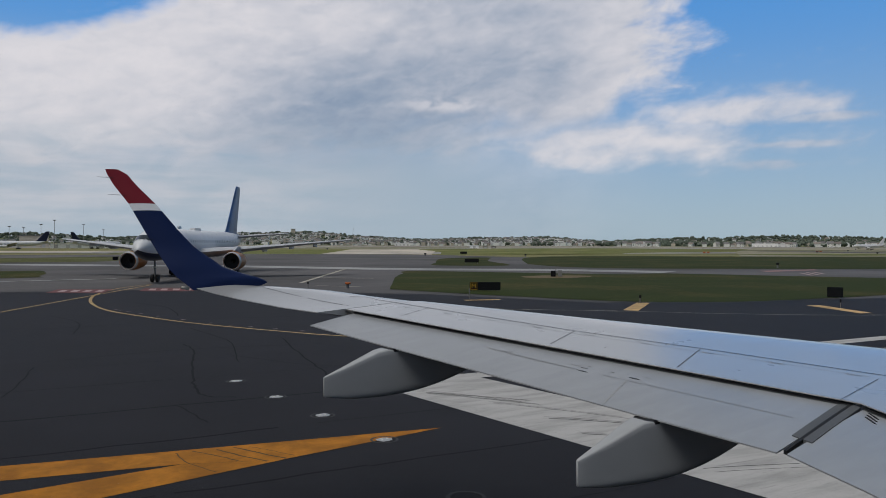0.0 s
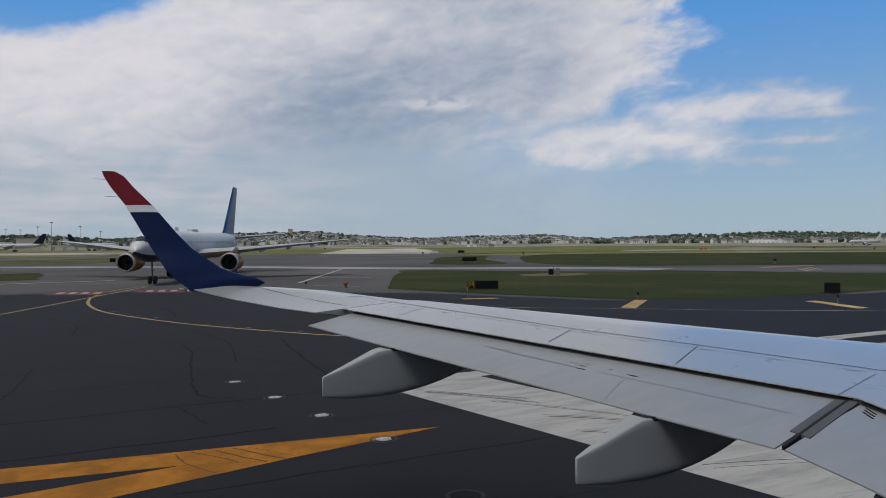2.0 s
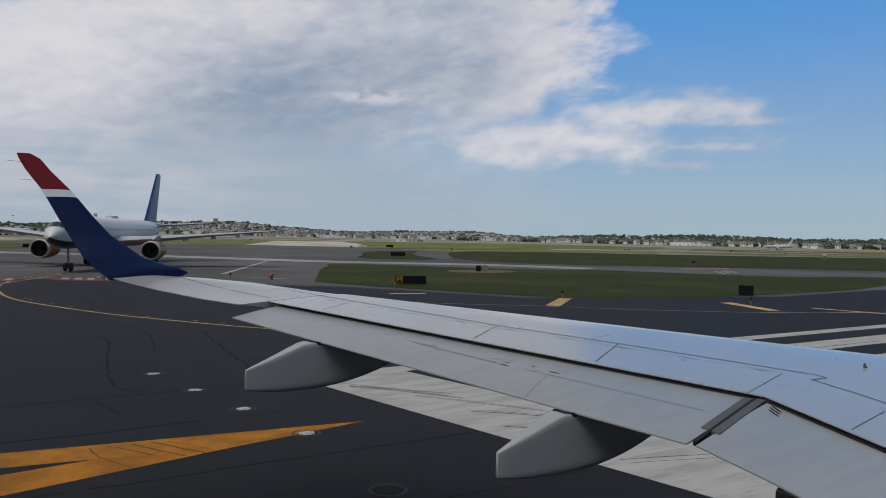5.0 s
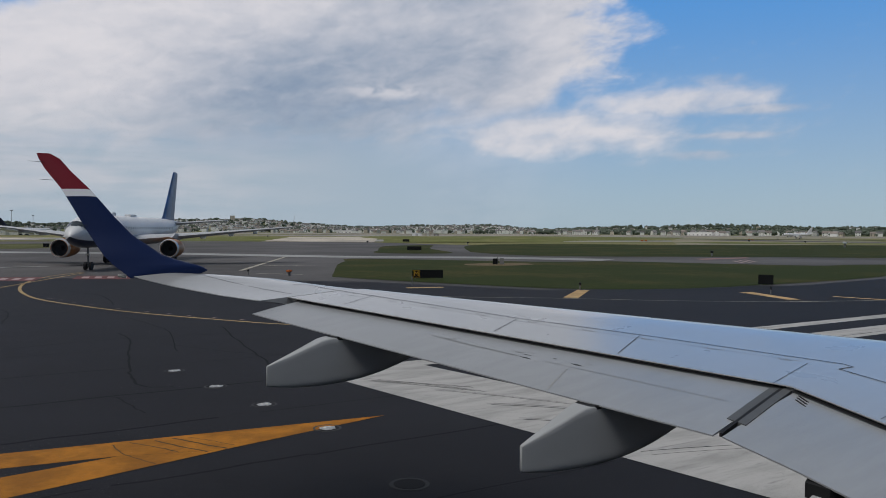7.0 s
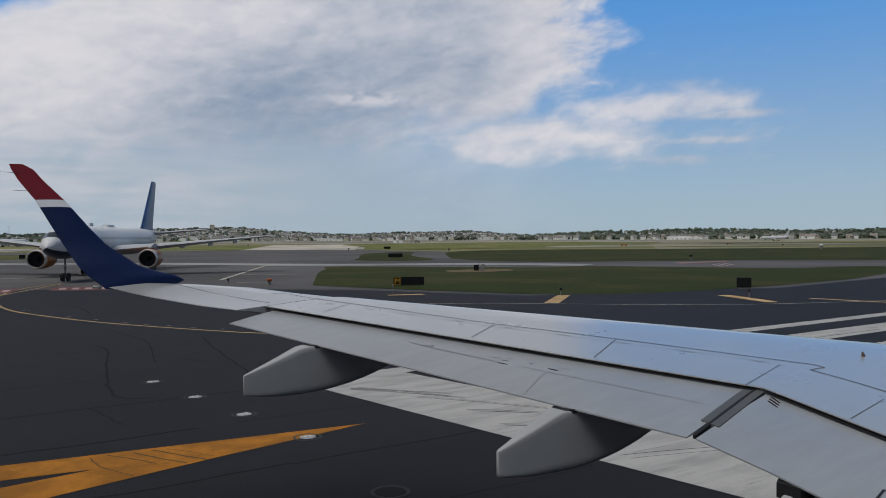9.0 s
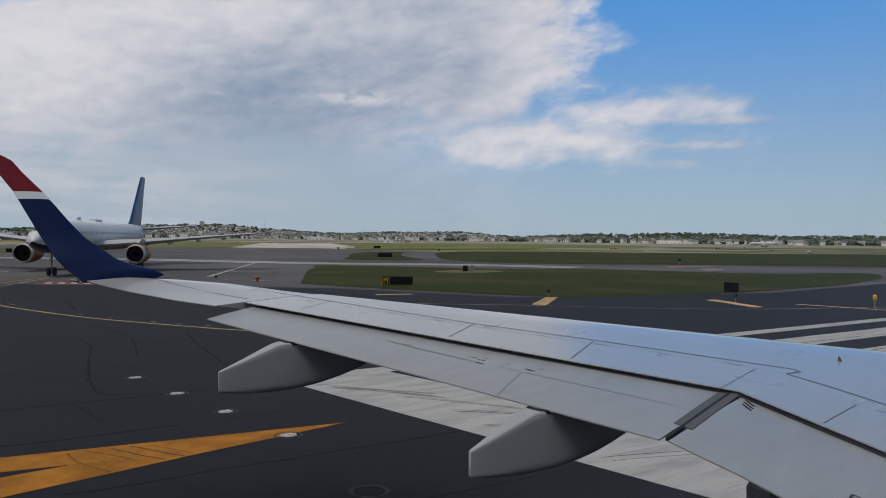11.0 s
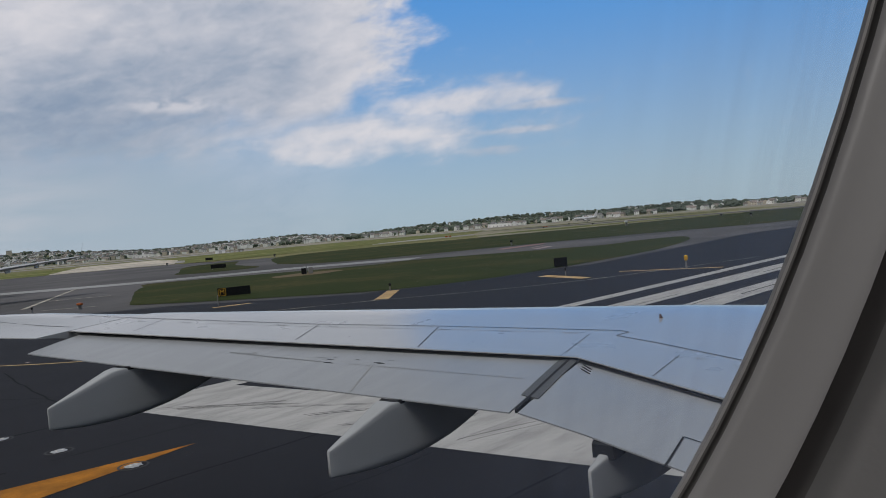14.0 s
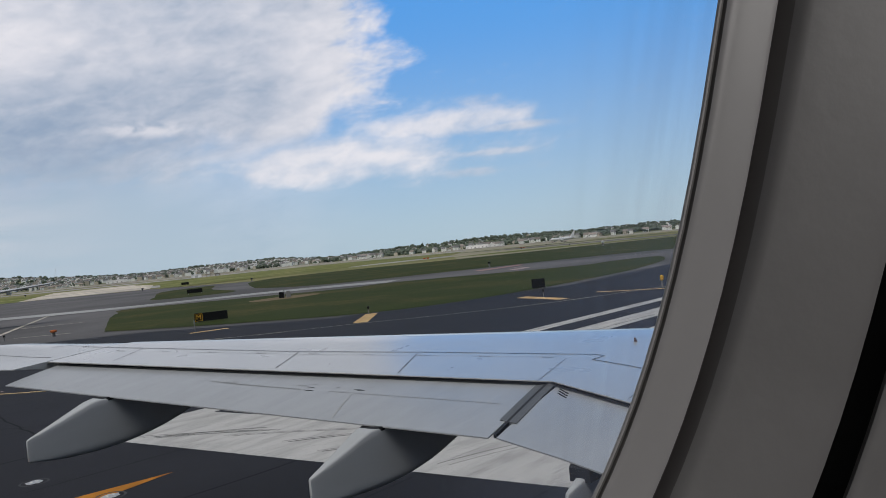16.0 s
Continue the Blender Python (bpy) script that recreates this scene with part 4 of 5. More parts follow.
# the rest of the cabin: floor, ceiling, ends, and the far wall with its row of windows
X0, X1, FAR = -0.75, 0.8, -2.75
bm = B()
box(bm, X0 - 0.05, X1 + 0.05, FAR - 0.1, 0.30, 3.22, 3.30)
part("cabin_floor", bm, M["cabin_dark"], jet, "dark cabin carpet floor")
bm = B()
box(bm, X0 - 0.05, X1 + 0.05, FAR - 0.1, 0.06, 4.95, 5.02)
part("cabin_ceiling", bm, M["cabin_plastic"], jet)
for x in (X0 - 0.05, X1):
    bm = B()
    box(bm, x, x + 0.05, FAR - 0.1, 0.5 if x < 0 else -0.14, 3.3, 4.95)
    part("cabin_bulkhead", bm, M["cabin_plastic"], jet)
bm = B()
box(bm, X0, X1, FAR - 0.05, FAR, 3.3, 4.05)
box(bm, X0, X1, FAR - 0.05, FAR, 4.45, 4.95)
for k in range(4):
    box(bm, X0 + 0.5 * k, X0 + 0.5 * k + 0.12, FAR - 0.05, FAR, 4.05, 4.45)
part("far_wall", bm, M["cabin_plastic"], jet, "cabin wall with a row of windows")
# daylight through the far row of windows
lamp = new("window_daylight", bpy.data.lights.new("window_daylight", "AREA"))
lamp.data.shape, lamp.data.size, lamp.data.size_y, lamp.data.energy, lamp.data.color = "RECTANGLE", 1.5, 0.4, 12.5, (1.0, 0.97, 0.95)
lamp.matrix_world = look((0.02, FAR + 0.02, 4.25), (0.02, 0.0, 4.25))

# the rest of the fuselage, and the wheels on which it stands
bm = B()
CV, CZ, CR = -1.38, 3.78, 1.5
rings = []
for x, k, dz in ((-13, 0.12, 0.9), (-10, 0.45, 0.65), (-6.5, 0.8, 0.25), (-3, 1, 0), (-0.8, 1, 0), (0.85, 1, 0), (6, 1, 0), (14, 1, 0), (17.5, 0.86, -.1), (19.4, 0.55, -.35), (20.3, 0.1, -.5)):
    rings.append([(x, CV + CR * k * math.sin(2 * math.pi * i / 40), CZ + dz + CR * 1.06 * k * math.cos(2 * math.pi * i / 40)) for i in range(40)])
loft(bm, rings)
gone = [fc for fc in bm.faces if -0.7 < fc.calc_center_median().x < 0.75 and 3.35 < fc.calc_center_median().z < 4.95 and fc.calc_center_median().y > -0.6]
bmesh.ops.delete(bm, geom=gone, context="FACES")
part("fuselage", bm, M["white_livery"], jet, "white rounded fuselage", smooth=True)
for x, y, r, d in ((5.4, CV + 2.9, 0.5, (-.3, .3)), (5.4, CV - 2.9, 0.5, (-.3, .3)), (16.2, CV, 0.32, (-.18, .18))):
    gear = part("landing_gear", tube(B(), (x, y, r), (x, y, 2.6), 0.12), M["metal_grey"], jet)
    for dy in d:
        part("wheel", tube(B(), (x, y + dy - .13, r), (x, y + dy + .13, r), r, seg=20), M["tyre"], gear)


# ---- other aircraft ----
def body_ring(x, nose, tail, r, zc, n=56):
    """Section of the fuselage at x: radius, height of the centre."""
    t = (nose - x)
    q = (x - tail)
    k, lift = 1.0, 0.0
    if t < 6.0:
        k = max(0.02, (1 - (1 - t / 6.0) ** 2.2) ** 0.62)
        lift = -0.55 * (1 - t / 6.0) ** 1.6
    if q < 15:
        k = max(0.10, 1 - (1 - q / 15) ** 1.7 * 0.92)
        lift = 1.15 * (1 - q / 15) ** 1.5
    return [(x, r * k * math.sin(2 * math.pi * i / n), zc + lift + r * 1.06 * k * math.cos(2 * math.pi * i / n)) for i in range(n)]


def foil(p_le, chord, thick, up=(0, 0, 1), n=9):
    """Section of a wing or fin, front towards +x."""
    u = Vector(up)
    hi, lo = [], []
    for i in range(n):
        s = (1 - math.cos(math.pi * i / (n - 1))) / 2
        th = thick * chord * 2.6 * (math.sqrt(s) * (1 - s)) * 0.5 + 0.01
        base = Vector(p_le) - Vector((chord * s, 0, 0))
        hi.append(base + u * th)
        lo.append(base - u * th)
    return hi + lo[::-1]


def airliner(at, rz, label, belly, fin_ma, eng_ma, size=1.0, detail=True):
    """A twin-engined jet on its wheels; local +x is its nose, the origin the ground under the nose wheel."""
    top = tagged(empty("airliner", at, rz), label, "aircraft")
    top.scale = (size,) * 3
    R, ZC, NOSE, TAIL = 1.64, 4.04, 5.2, -41.5
    xs = [NOSE - d for d in (0.0, .06, .15, .3, .5, .75, 1.05, 1.4, 1.8, 2.2, 2.7, 3.2, 3.8, 4.4, 5.2, 6.0)] + [-4, -10, -16, -22, -26.5] + [TAIL + d for d in (12, 9, 6, 3.5, 1.5, 0.0)]
    bm = loft(B(), [body_ring(x, NOSE, TAIL, R, ZC) for x in xs])
    bm.faces.ensure_lookup_table()
    for k in range((len(xs) - 1) * 56):
        if math.cos(2 * math.pi * (k % 56 + .5) / 56) < -0.55:
            bm.faces[k].material_index = 1
    part("fuselage", bm, [M["white_livery"], M[belly]], top, smooth=True)
    # cockpit windows
    for k in (-3, -2, -1, 0, 1, 2):
        a0, a1 = radians(20 * k + 0.3), radians(20 * k + 19.7)
        ring = []
        for x, hgt in ((NOSE - 0.95, 0), (NOSE - 1.85, 1)):
            sec = body_ring(x - 0.35 * abs(k + .5) * .6, NOSE, TAIL, R * 1.012, ZC, 72)
            for a in ((a0, a1) if not hgt else (a1, a0)):
                i = int(round((a * (0.95 if hgt else 1.1)) / (2 * math.pi) * 72)) % 72
                ring.append(sec[i])
        bm = B()
        bm.faces.new([bm.verts.new((p[0] + 0.03, p[1] * 1.01, p[2] + 0.02)) for p in ring])
        part("cockpit_window", bm, M["window_dark"], top)
    if detail:
        first = None
        for k in range(34):
            x = 0.6 - 0.92 * k
            if first is None:
                bm = B()
                box(bm, -0.11, 0.11, R * 0.985, R * 1.006, ZC + 0.18, ZC + 0.5)
                first = part("cabin_window", bm, M["cabin_glass"], top)
                first.location = (x, 0, 0)
            else:
                o = new("cabin_window", first.data)
                o.parent, o.location = top, (x, 0, 0)
    for sgn, nm in ((1, "wing"), (-1, "wing")):
        secs = []
        for y, xle, ch, z, th in ((1.2, -10.0, 8.6, 3.0, .13), (6.4, -12.9, 5.4, 3.45, .12), (12.5, -16.6, 3.4, 4.05, .11), (18.6, -20.2, 1.9, 4.62, .10), (19.0, -20.8, 1.2, 4.66, .08)):
            secs.append(foil((xle, sgn * y, z), ch, th))
        wg = part(nm, loft(B(), secs), M["far_wing"], top, smooth=True)
        if detail:
            for y, x, z in ((8.2, -17.6, 3.45), (11.4, -19.0, 3.75), (14.3, -20.2, 4.05)):
                bm = loft(B(), [[(x + dx, sgn * y + hw * a, z + hz * b - 0.12) for a, b in ((-1, -1), (1, -1), (1, 1), (-1, 1))] for dx, hw, hz in ((2.0, .05, .08), (1.0, .17, .22), (-.4, .16, .22), (-1.4, .05, .06))])
                part("flap_fairing", bm, M["far_wing"], wg)
        # engine
        prof = [(0.93, 0.0), (1.02, 0.05), (1.09, 0.35), (1.12, 1.2), (1.08, 2.4), (0.94, 3.9), (0.84, 4.4)]
        ex, ey, ez = -8.6, sgn * 6.0, 2.05
        rr = [[(ex - d, ey + r * math.cos(2 * math.pi * i / 26), ez + r * math.sin(2 * math.pi * i / 26)) for i in range(26)] for r, d in prof]
        eng = part("engine", loft(B(), rr, caps=False), M[eng_ma], top, smooth=True)
        rr = [[(ex - d, ey + r * math.cos(2 * math.pi * i / 26), ez + r * math.sin(2 * math.pi * i / 26)) for i in range(26)] for r, d in ((1.105, 0.48), (1.085, 0.28), (1.03, 0.045), (0.98, -0.01), (0.94, 0.05), (0.91, 0.30))]
        part("inlet_lip", loft(B(), rr, caps=False), M["silver"], eng, "polished metal inlet ring", smooth=True)
        rr = [[(ex - d, ey + r * math.cos(2 * math.pi * i / 26), ez + r * math.sin(2 * math.pi * i / 26)) for i in range(26)] for r, d in ((0.92, 0.25), (0.90, 1.0), (0.28, 1.05), (0.02, 0.6))]
        part("fan", loft(B(), rr, caps=False), M["black"], eng, "dark fan", smooth=True)
        rr = [[(ex - d, ey + r * math.cos(2 * math.pi * i / 20), ez + r * math.sin(2 * math.pi * i / 20)) for i in range(20)] for r, d in ((0.85, 4.2), (0.66, 4.9), (0.45, 5.6), (0.05, 6.2))]
        part("exhaust", loft(B(), rr), M["metal"], eng, smooth=True)
        bm = B()
        rr = [[(ex - 1.2, ey - .12, ez + 1.25), (ex - 1.2, ey + .12, ez + 1.25), (ex - 5.5, ey + .16, ez + .9), (ex - 5.5, ey - .16, ez + .9)],
              [(ex - 3.0, ey - .12, ez + 1.75), (ex - 3.0, ey + .12, ez + 1.75), (ex - 8.0, ey + .14, ez + 1.45), (ex - 8.0, ey - .14, ez + 1.45)]]
        part("pylon", loft(bm, rr), M["far_wing"], top)
        # tailplane
        secs = [foil((xle, sgn * y, z), ch, 0.10) for y, xle, ch, z in ((0.6, -34.0, 4.6, 5.1), (7.6, -38.4, 1.8, 5.7))]
        part("tailplane", loft(B(), secs), M["far_wing"], top, smooth=True)
        # main gear
        gx, gy = -19.5, sgn * 3.65
        bm = B()
        tube(bm, (gx, gy, 0.6), (gx, gy, 3.1), 0.16)
        gear = part("main_gear", bm, M["metal_grey"], top)
        for dx in (-0.6, 0.6):
            for dy in (-0.45, 0.45):
                wb = B()
                tube(wb, (gx + dx, gy + dy - .17, .52), (gx + dx, gy + dy + .17, .52), 0.52, seg=20)
                part("wheel", wb, M["tyre"], gear)
        bm = B()
        box(bm, gx - .6, gx + .7, gy + sgn * 0.35 - .02, gy + sgn * 0.35 + .02, 1.3, 3.0)
        part("gear_door", bm, M["white_livery"], gear)
    secs = [foil((xle, 0, z), ch, 0.09, (0, 1, 0)) for z, xle, ch in ((5.1, -29.4, 8.6), (6.2, -31.2, 6.6), (12.5, -37.0, 3.0), (12.85, -37.5, 2.3))]
    part("fin", loft(B(), secs), M[fin_ma], top, "blue tail fin", smooth=True)
    bm = B()
    tube(bm, (0, 0, 0.45), (0.15, 0, 2.9), 0.10)
    tube(bm, (0, -.3, .42), (0, .3, .42), 0.06)
    gear = part("nose_gear", bm, M["metal_grey"], top)
    for dy in (-0.27, 0.27):
        wb = B()
        tube(wb, (0, dy - .12, .42), (0, dy + .12, .42), 0.42, seg=20)
        part("wheel", wb, M["tyre"], gear)
    bm = B()
    tube(bm, (0.1, -.12, 1.6), (0.22, -.12, 1.62), 0.11)
    tube(bm, (0.1, .12, 1.6), (0.22, .12, 1.62), 0.11)
    part("taxi_light", bm, M["lamp_glass"], gear)
    bm = B()
    box(bm, -9.2, -7.9, -.05, .05, ZC + R, ZC + R + 0.45, 0.02)
    part("aerial", bm, M["white_livery"], top)
    bm = loft(B(), [[(-15 + a * .9, b * .35, ZC + R * 1.02 + c) for a, b in ((-1.6, -1), (1.2, -1), (1.2, 1), (-1.6, 1))] for c in (0, .3)])
    part("radome", bm, M["white_livery"], top)
    return top


airliner((14.5, 88.4, 0), -117.5, "white twin-engine airliner with dark blue belly and orange engines", "navy_livery", "tail_blue", "orange_livery")
airliner((*polar(90.6, 560), -0.02), 172, "parked white airliner with dark blue tail on the far apron", "white_livery", "navy_livery", "white_livery", 0.86, False)
airliner((*polar(83.1, 600), -0.02), 28, "parked white airliner with blue tail on the far apron", "white_livery", "navy_livery", "white_livery", 0.86, False)
airliner((*polar(33.3, 800), -0.02), 166, "white airliner taxiing far across the field", "white_livery", "white_livery", "white_livery", 0.8, False)


# ---- signs and small field fixtures ----
def glyph(ch, size, ma, parent, m):
    cu = bpy.data.curves.new("letter", "FONT")
    cu.body, cu.size, cu.align_x, cu.align_y, cu.extrude = ch, size, "CENTER", "CENTER", 0.003
    tmp = bpy.data.objects.new("letter", cu)
    scene.collection.objects.link(tmp)
    bpy.context.view_layer.update()
    me = bpy.data.meshes.new_from_object(tmp.evaluated_get(bpy.context.evaluated_depsgraph_get()))
    bpy.data.objects.remove(tmp)
    me.materials.clear()
    me.materials.append(ma)
    o = new("letter", me)
    o.parent, o.matrix_basis = parent, m
    return o


def sign(at, rz, w, h, label, letter="", leg=0.25, panel=0.6):
    """A low lit airfield sign: cabinet on stub legs, facing local -y."""
    top = tagged(empty("airfield_sign", at, rz), label, "sign")
    part("cabinet", box(B(), -w / 2, w / 2, -0.12, 0.12, leg, leg + h, 0.02), M["sign_black"], top)
    for x in ([-w / 2 + .25, w / 2 - .25] if w > 1 else [0]):
        part("leg", tube(B(), (x, 0, 0), (x, 0, leg), 0.04), M["metal_grey"], top)
    if letter:
        x0, x1, z0, z1 = -w / 2 + 0.05, -w / 2 + 0.05 + panel, leg + 0.05, leg + h - 0.05
        fr = B()
        for a, b, c, d in ((x0, x1, z1 - .025, z1), (x0, x1, z0, z0 + .025), (x0, x0 + .025, z0 + .025, z1 - .025), (x1 - .025, x1, z0 + .025, z1 - .025)):
            box(fr, a, b, -0.13, -0.118, c, d)
        part("border", fr, M["sign_yellow"], top, "yellow sign border")
        glyph(letter, (z1 - z0) * 0.92, M["sign_yellow"], top, pose((x0 + x1) / 2, -0.125, (z0 + z1) / 2, 90, 0, 0))
    return top


sign((37.9, 60.0, 0.0), -28, 2.75, 0.72, "black taxiway sign with yellow letter on short legs", "M", 0.06, 0.62)
sign((57.9, 39.75, 0.0), -55, 1.15, 0.78, "plain black back of an airfield sign on grass", leg=0.06)
sign((87.0, 143.0, 0.0), -30, 3.0, 0.8, "black airfield sign far off on grass")
sign((156, 262.5, 0.0), -30, 2.6, 0.9, "small black airfield sign far off")
sign((-3, 190, 0.0), 0, 2.6, 0.8, "small black airfield sign far off on grass")
sign((23, 192, 0.0), 0, 1.2, 0.8, "small black airfield sign far off on grass")

tagged(obj("dirt_patch", sheet([(62.6 + 5.2 * math.cos(a) + 0.4 * math.sin(3 * a), 81.9 + 3.6 * math.sin(a) + .3 * math.cos(5 * a)) for a in [i * math.pi / 14 for i in range(28)]], 0.010), M["dirt"]), "bare tan soil round a field cabinet", "soil", kind="structure")
cab = tagged(empty("field_cabinet", (62.6, 81.9, 0.010), -35), "grey metal equipment boxes on bare soil", "equipment")
part("box_unit", box(B(), -0.75, -0.15, -.3, .3, 0, 0.75, .03), M["sign_black"], cab)
part("box_unit", box(B(), 0.15, 0.7, -.3, .3, 0, 0.8, .03), M["metal_grey"], cab)
part("pipe", tube(B(), (-0.1, 0, 0), (-0.1, 0, 1.0), 0.05), M["metal_grey"], cab)


def marker(at, col, h, label, name="edge_marker", r=0.09):
    top = tagged(empty(name, at), label, "marker")
    part("post", tube(B(), (0, 0, 0), (0, 0, h * .7), r * .5), M["metal_grey"], top)
    part("head", loft(B(), [[(rr * math.cos(i * math.pi / 5), rr * math.sin(i * math.pi / 5), z) for i in range(10)] for rr, z in ((r * .7, h * .6), (r, h * .7), (r, h * .92), (r * .4, h))]), M[col], top)
    return top


marker((28.7, 69.6, 0), "orange", 0.55, "orange edge marker beside the taxiway", r=0.28)
marker((26.0, 73.0, 0), "black", 0.5, "small dark edge light beside the taxiway")
marker((31.2, 51.6, 0.0), "metal_grey", 0.8, "grey edge light on a thin stake", r=0.05)
marker((40.0, 42.6, 0.0), "black", 0.6, "small dark edge light at the grass edge")
marker((48.58, 32.95, 0.009), "black", 0.62, "dark edge light on a thin stake", r=0.06)
marker((52.0, 25.2, 0.0), "sign_yellow", 0.95, "yellow edge light post with white lens", r=0.13)
marker((121.5, 94.6, 0.0), "black", 1.0, "dark field light on a stake", r=0.3)
marker((148.7, 211, 0.0), "black", 0.9, "dark field light on a stake", r=0.4)
marker((129, 243, 0.0), "black", 0.9, "dark field light on a stake", r=0.4)
marker((244, 139.6, 0.0), "white_livery", 1.8, "white field marker on grass", r=0.6)
for (x, y) in ((305, 280), (420, 300)):
    for k in range(2):
        b = tagged(empty("barricade", (x + 1.6 * k, y - 1.1 * k, 0), -35), "low orange barricade on the far taxiway", "barricade", group="barricades")
        part("rail", box(B(), -0.6, .6, -.1, .1, .2, .65, .03), M["orange"], b)
        part("foot", box(B(), -0.65, .65, -.25, .25, 0, .2, .03), M["orange"], b)
for (x, y) in ((452, 302), (335, 210), (258, 102), (563, 358), (180, 470), (350, 250), (300, 130)):
    marker((x, y, 0.0), "black", 1.0, "dark field light far across the grass", r=0.5)

lights = [(6.3, 24.1), (6.6, 21.1), (6.9, 18.3), (7.2, 15.4)]
rl = random.Random(12)


def ring_at(r, z, n=24):
    return [(r * math.cos(i * 2 * math.pi / n), r * math.sin(i * 2 * math.pi / n), z) for i in range(n)]


for x, y in lights:
    base = tagged(empty("inset_light", (x, y, 0)), "round steel inset light in the asphalt with worn pale collar", "runway light", group="threshold lights")
    part("collar", loft(B(), [ring_at(0.31, 0.003), ring_at(0.305, 0.008), ring_at(0.262, 0.009), ring_at(0.255, 0.004)], caps=False), M["worn_collar"], base)
    worn = [rl.uniform(.78, 1.12) for _ in range(22)]
    part("lid", loft(B(), [[(s * r * w * math.cos(i * math.pi / 11), r * w * math.sin(i * math.pi / 11), z) for i, w in enumerate(worn)] for r, z, s in ((0.165, 0.006, 1.2), (0.15, 0.016, 1.2), (0.09, 0.022, 1.1))]), M["worn_metal"], base)
    for sx in (-1, 1):
        part("lens", box(B(), sx * 0.06 - .02, sx * 0.06 + .02, -.04, .04, 0.018, 0.027), M["lamp_glass"], base)
cover = tagged(empty("utility_cover", (6.75, 11.25, 0)), "dark round cover set in the asphalt with pale rim", "manhole cover")
part("rim", loft(B(), [ring_at(0.34, 0.003), ring_at(0.335, 0.008), ring_at(0.275, 0.009), ring_at(0.27, 0.004)], caps=False), M["cover_rim"], cover)
part("lid", loft(B(), [ring_at(0.255, 0.003), ring_at(0.25, 0.007), ring_at(0.1, 0.008)]), M["tar"], cover)


# ---- far shore: hills, houses, trees ----
RIDGE = [(-40, .15), (10, .15), (19, .16), (26.4, .49), (30, .44), (32, .46), (37, .58), (42.3, .47), (45.8, .38), (48.9, .22), (54, .49), (58, .44), (62.5, .30), (66.6, .53), (69.8, .80), (74.5, .73), (78, .55), (83.3, .37), (88, .60), (95, .5), (120, .4), (150, .3)]


def ridge(a):
    for (a0, e0), (a1, e1) in zip(RIDGE, RIDGE[1:]):
        if a0 <= a <= a1:
            t = (a - a0) / (a1 - a0)
            t = t * t * (3 - 2 * t)
            return e0 + (e1 - e0) * t
    return 0.2


R0, R1 = 1500.0, 2300.0


def hill(a, r):
    """Height of the shore land at angle a and range r: the crest, less its trees, shows at the ridge's angle."""
    t = min(max((r - R0) / (R1 - R0), 0.0), 1.0)
    crest = 4.2 + R1 * math.tan(radians(ridge(a))) - 8.0
    return -0.1 + max(crest, 1.0) * (t * t * (3 - 2 * t)) ** 0.85


bm = B()
grid = []
A_ = [i * 1.0 for i in range(-40, 151)]
for a in A_:
    grid.append([bm.verts.new((*polar(a, r), hill(a, r) - (0.3 if r == R0 else 0))) for r in (R0, 1600, 1700, 1850, 2050, R1, 2900)])
for p, q_ in zip(grid, grid[1:]):
    for i in range(len(p) - 1):
        bm.faces.new((p[i], p[i + 1], q_[i + 1], q_[i]))
tagged(obj("shore_hills", bm, M["shore"], smooth=True), "low wooded hills of the far shore", "hills", kind="structure")


def house(w, d, h, rise, wall_ma, roof_ma, label):
    top = tagged(empty("house"), label, "house", group="houses on the far shore")
    part("wall", box(B(), -w / 2, w / 2, -d / 2, d / 2, -3.0, h), M[wall_ma], top)
    e = 0.5
    bm = loft(B(), [[(x, -d / 2 - e, h - .15), (x, 0, h + rise), (x, d / 2 + e, h - .15), (x, d / 2 + e, h - .4), (x, 0, h + rise - .3), (x, -d / 2 - e, h - .4)] for x in (-w / 2 - e, w / 2 + e)])
    part("roof", bm, M[roof_ma], top)
    bm = B()
    for x in (-w / 2, w / 2):
        vs = [bm.verts.new((x, y, z)) for y, z in ((-d / 2, h), (d / 2, h), (0, h + rise - .3))]
        bm.faces.new(vs)
    part("gable", bm, M[wall_ma], top)
    n = 2
    win = B()
    box(win, -0.5, 0.5, -0.04, 0.04, 0, 1.4)
    me = None
    for fl in range(int(h // 2.8)):
        for k in range(n):
            x = -w / 2 + (k + .5) * w / n
            if me is None:
                o = part("window", win, M["window_dark"], top)
                me = o.data
            else:
                o = new("window", me)
                o.parent = top
            o.location = (x, -d / 2 - 0.01, 1.0 + 2.8 * fl)
    return top


kinds = [house(9, 8, 6.2, 3.2, "house_white", "roof_dark", "white clapboard gabled house on the far shore"),
         house(12, 9, 5.8, 3.6, "house_white", "roof_brown", "wide white gabled house on the far shore"),
         house(8, 10, 8.6, 2.6, "house_grey", "roof_dark", "grey three-storey house on the far shore"),
         house(10, 9, 6.0, 3.4, "house_tan", "roof_brown", "tan gabled house on the far shore"),
         house(16, 10, 8.8, 0.6, "house_white", "roof_dark", "white flat-roofed apartment block on the far shore"),
         house(11, 9, 5.9, 3.8, "house_grey", "roof_brown", "grey gabled house with brown roof on the far shore")]
rnd = random.Random(11)
spots = []
for i in range(46):
    # small clusters of two to four houses, with trees between them
    a, r = rnd.uniform(14, 50), R0 + 10 + 70 * rnd.random()
    for k in range(rnd.choice((1, 2, 2, 3))):
        spots.append((a + 0.62 * k + rnd.uniform(-0.1, 0.1), r + rnd.uniform(-14, 14)))
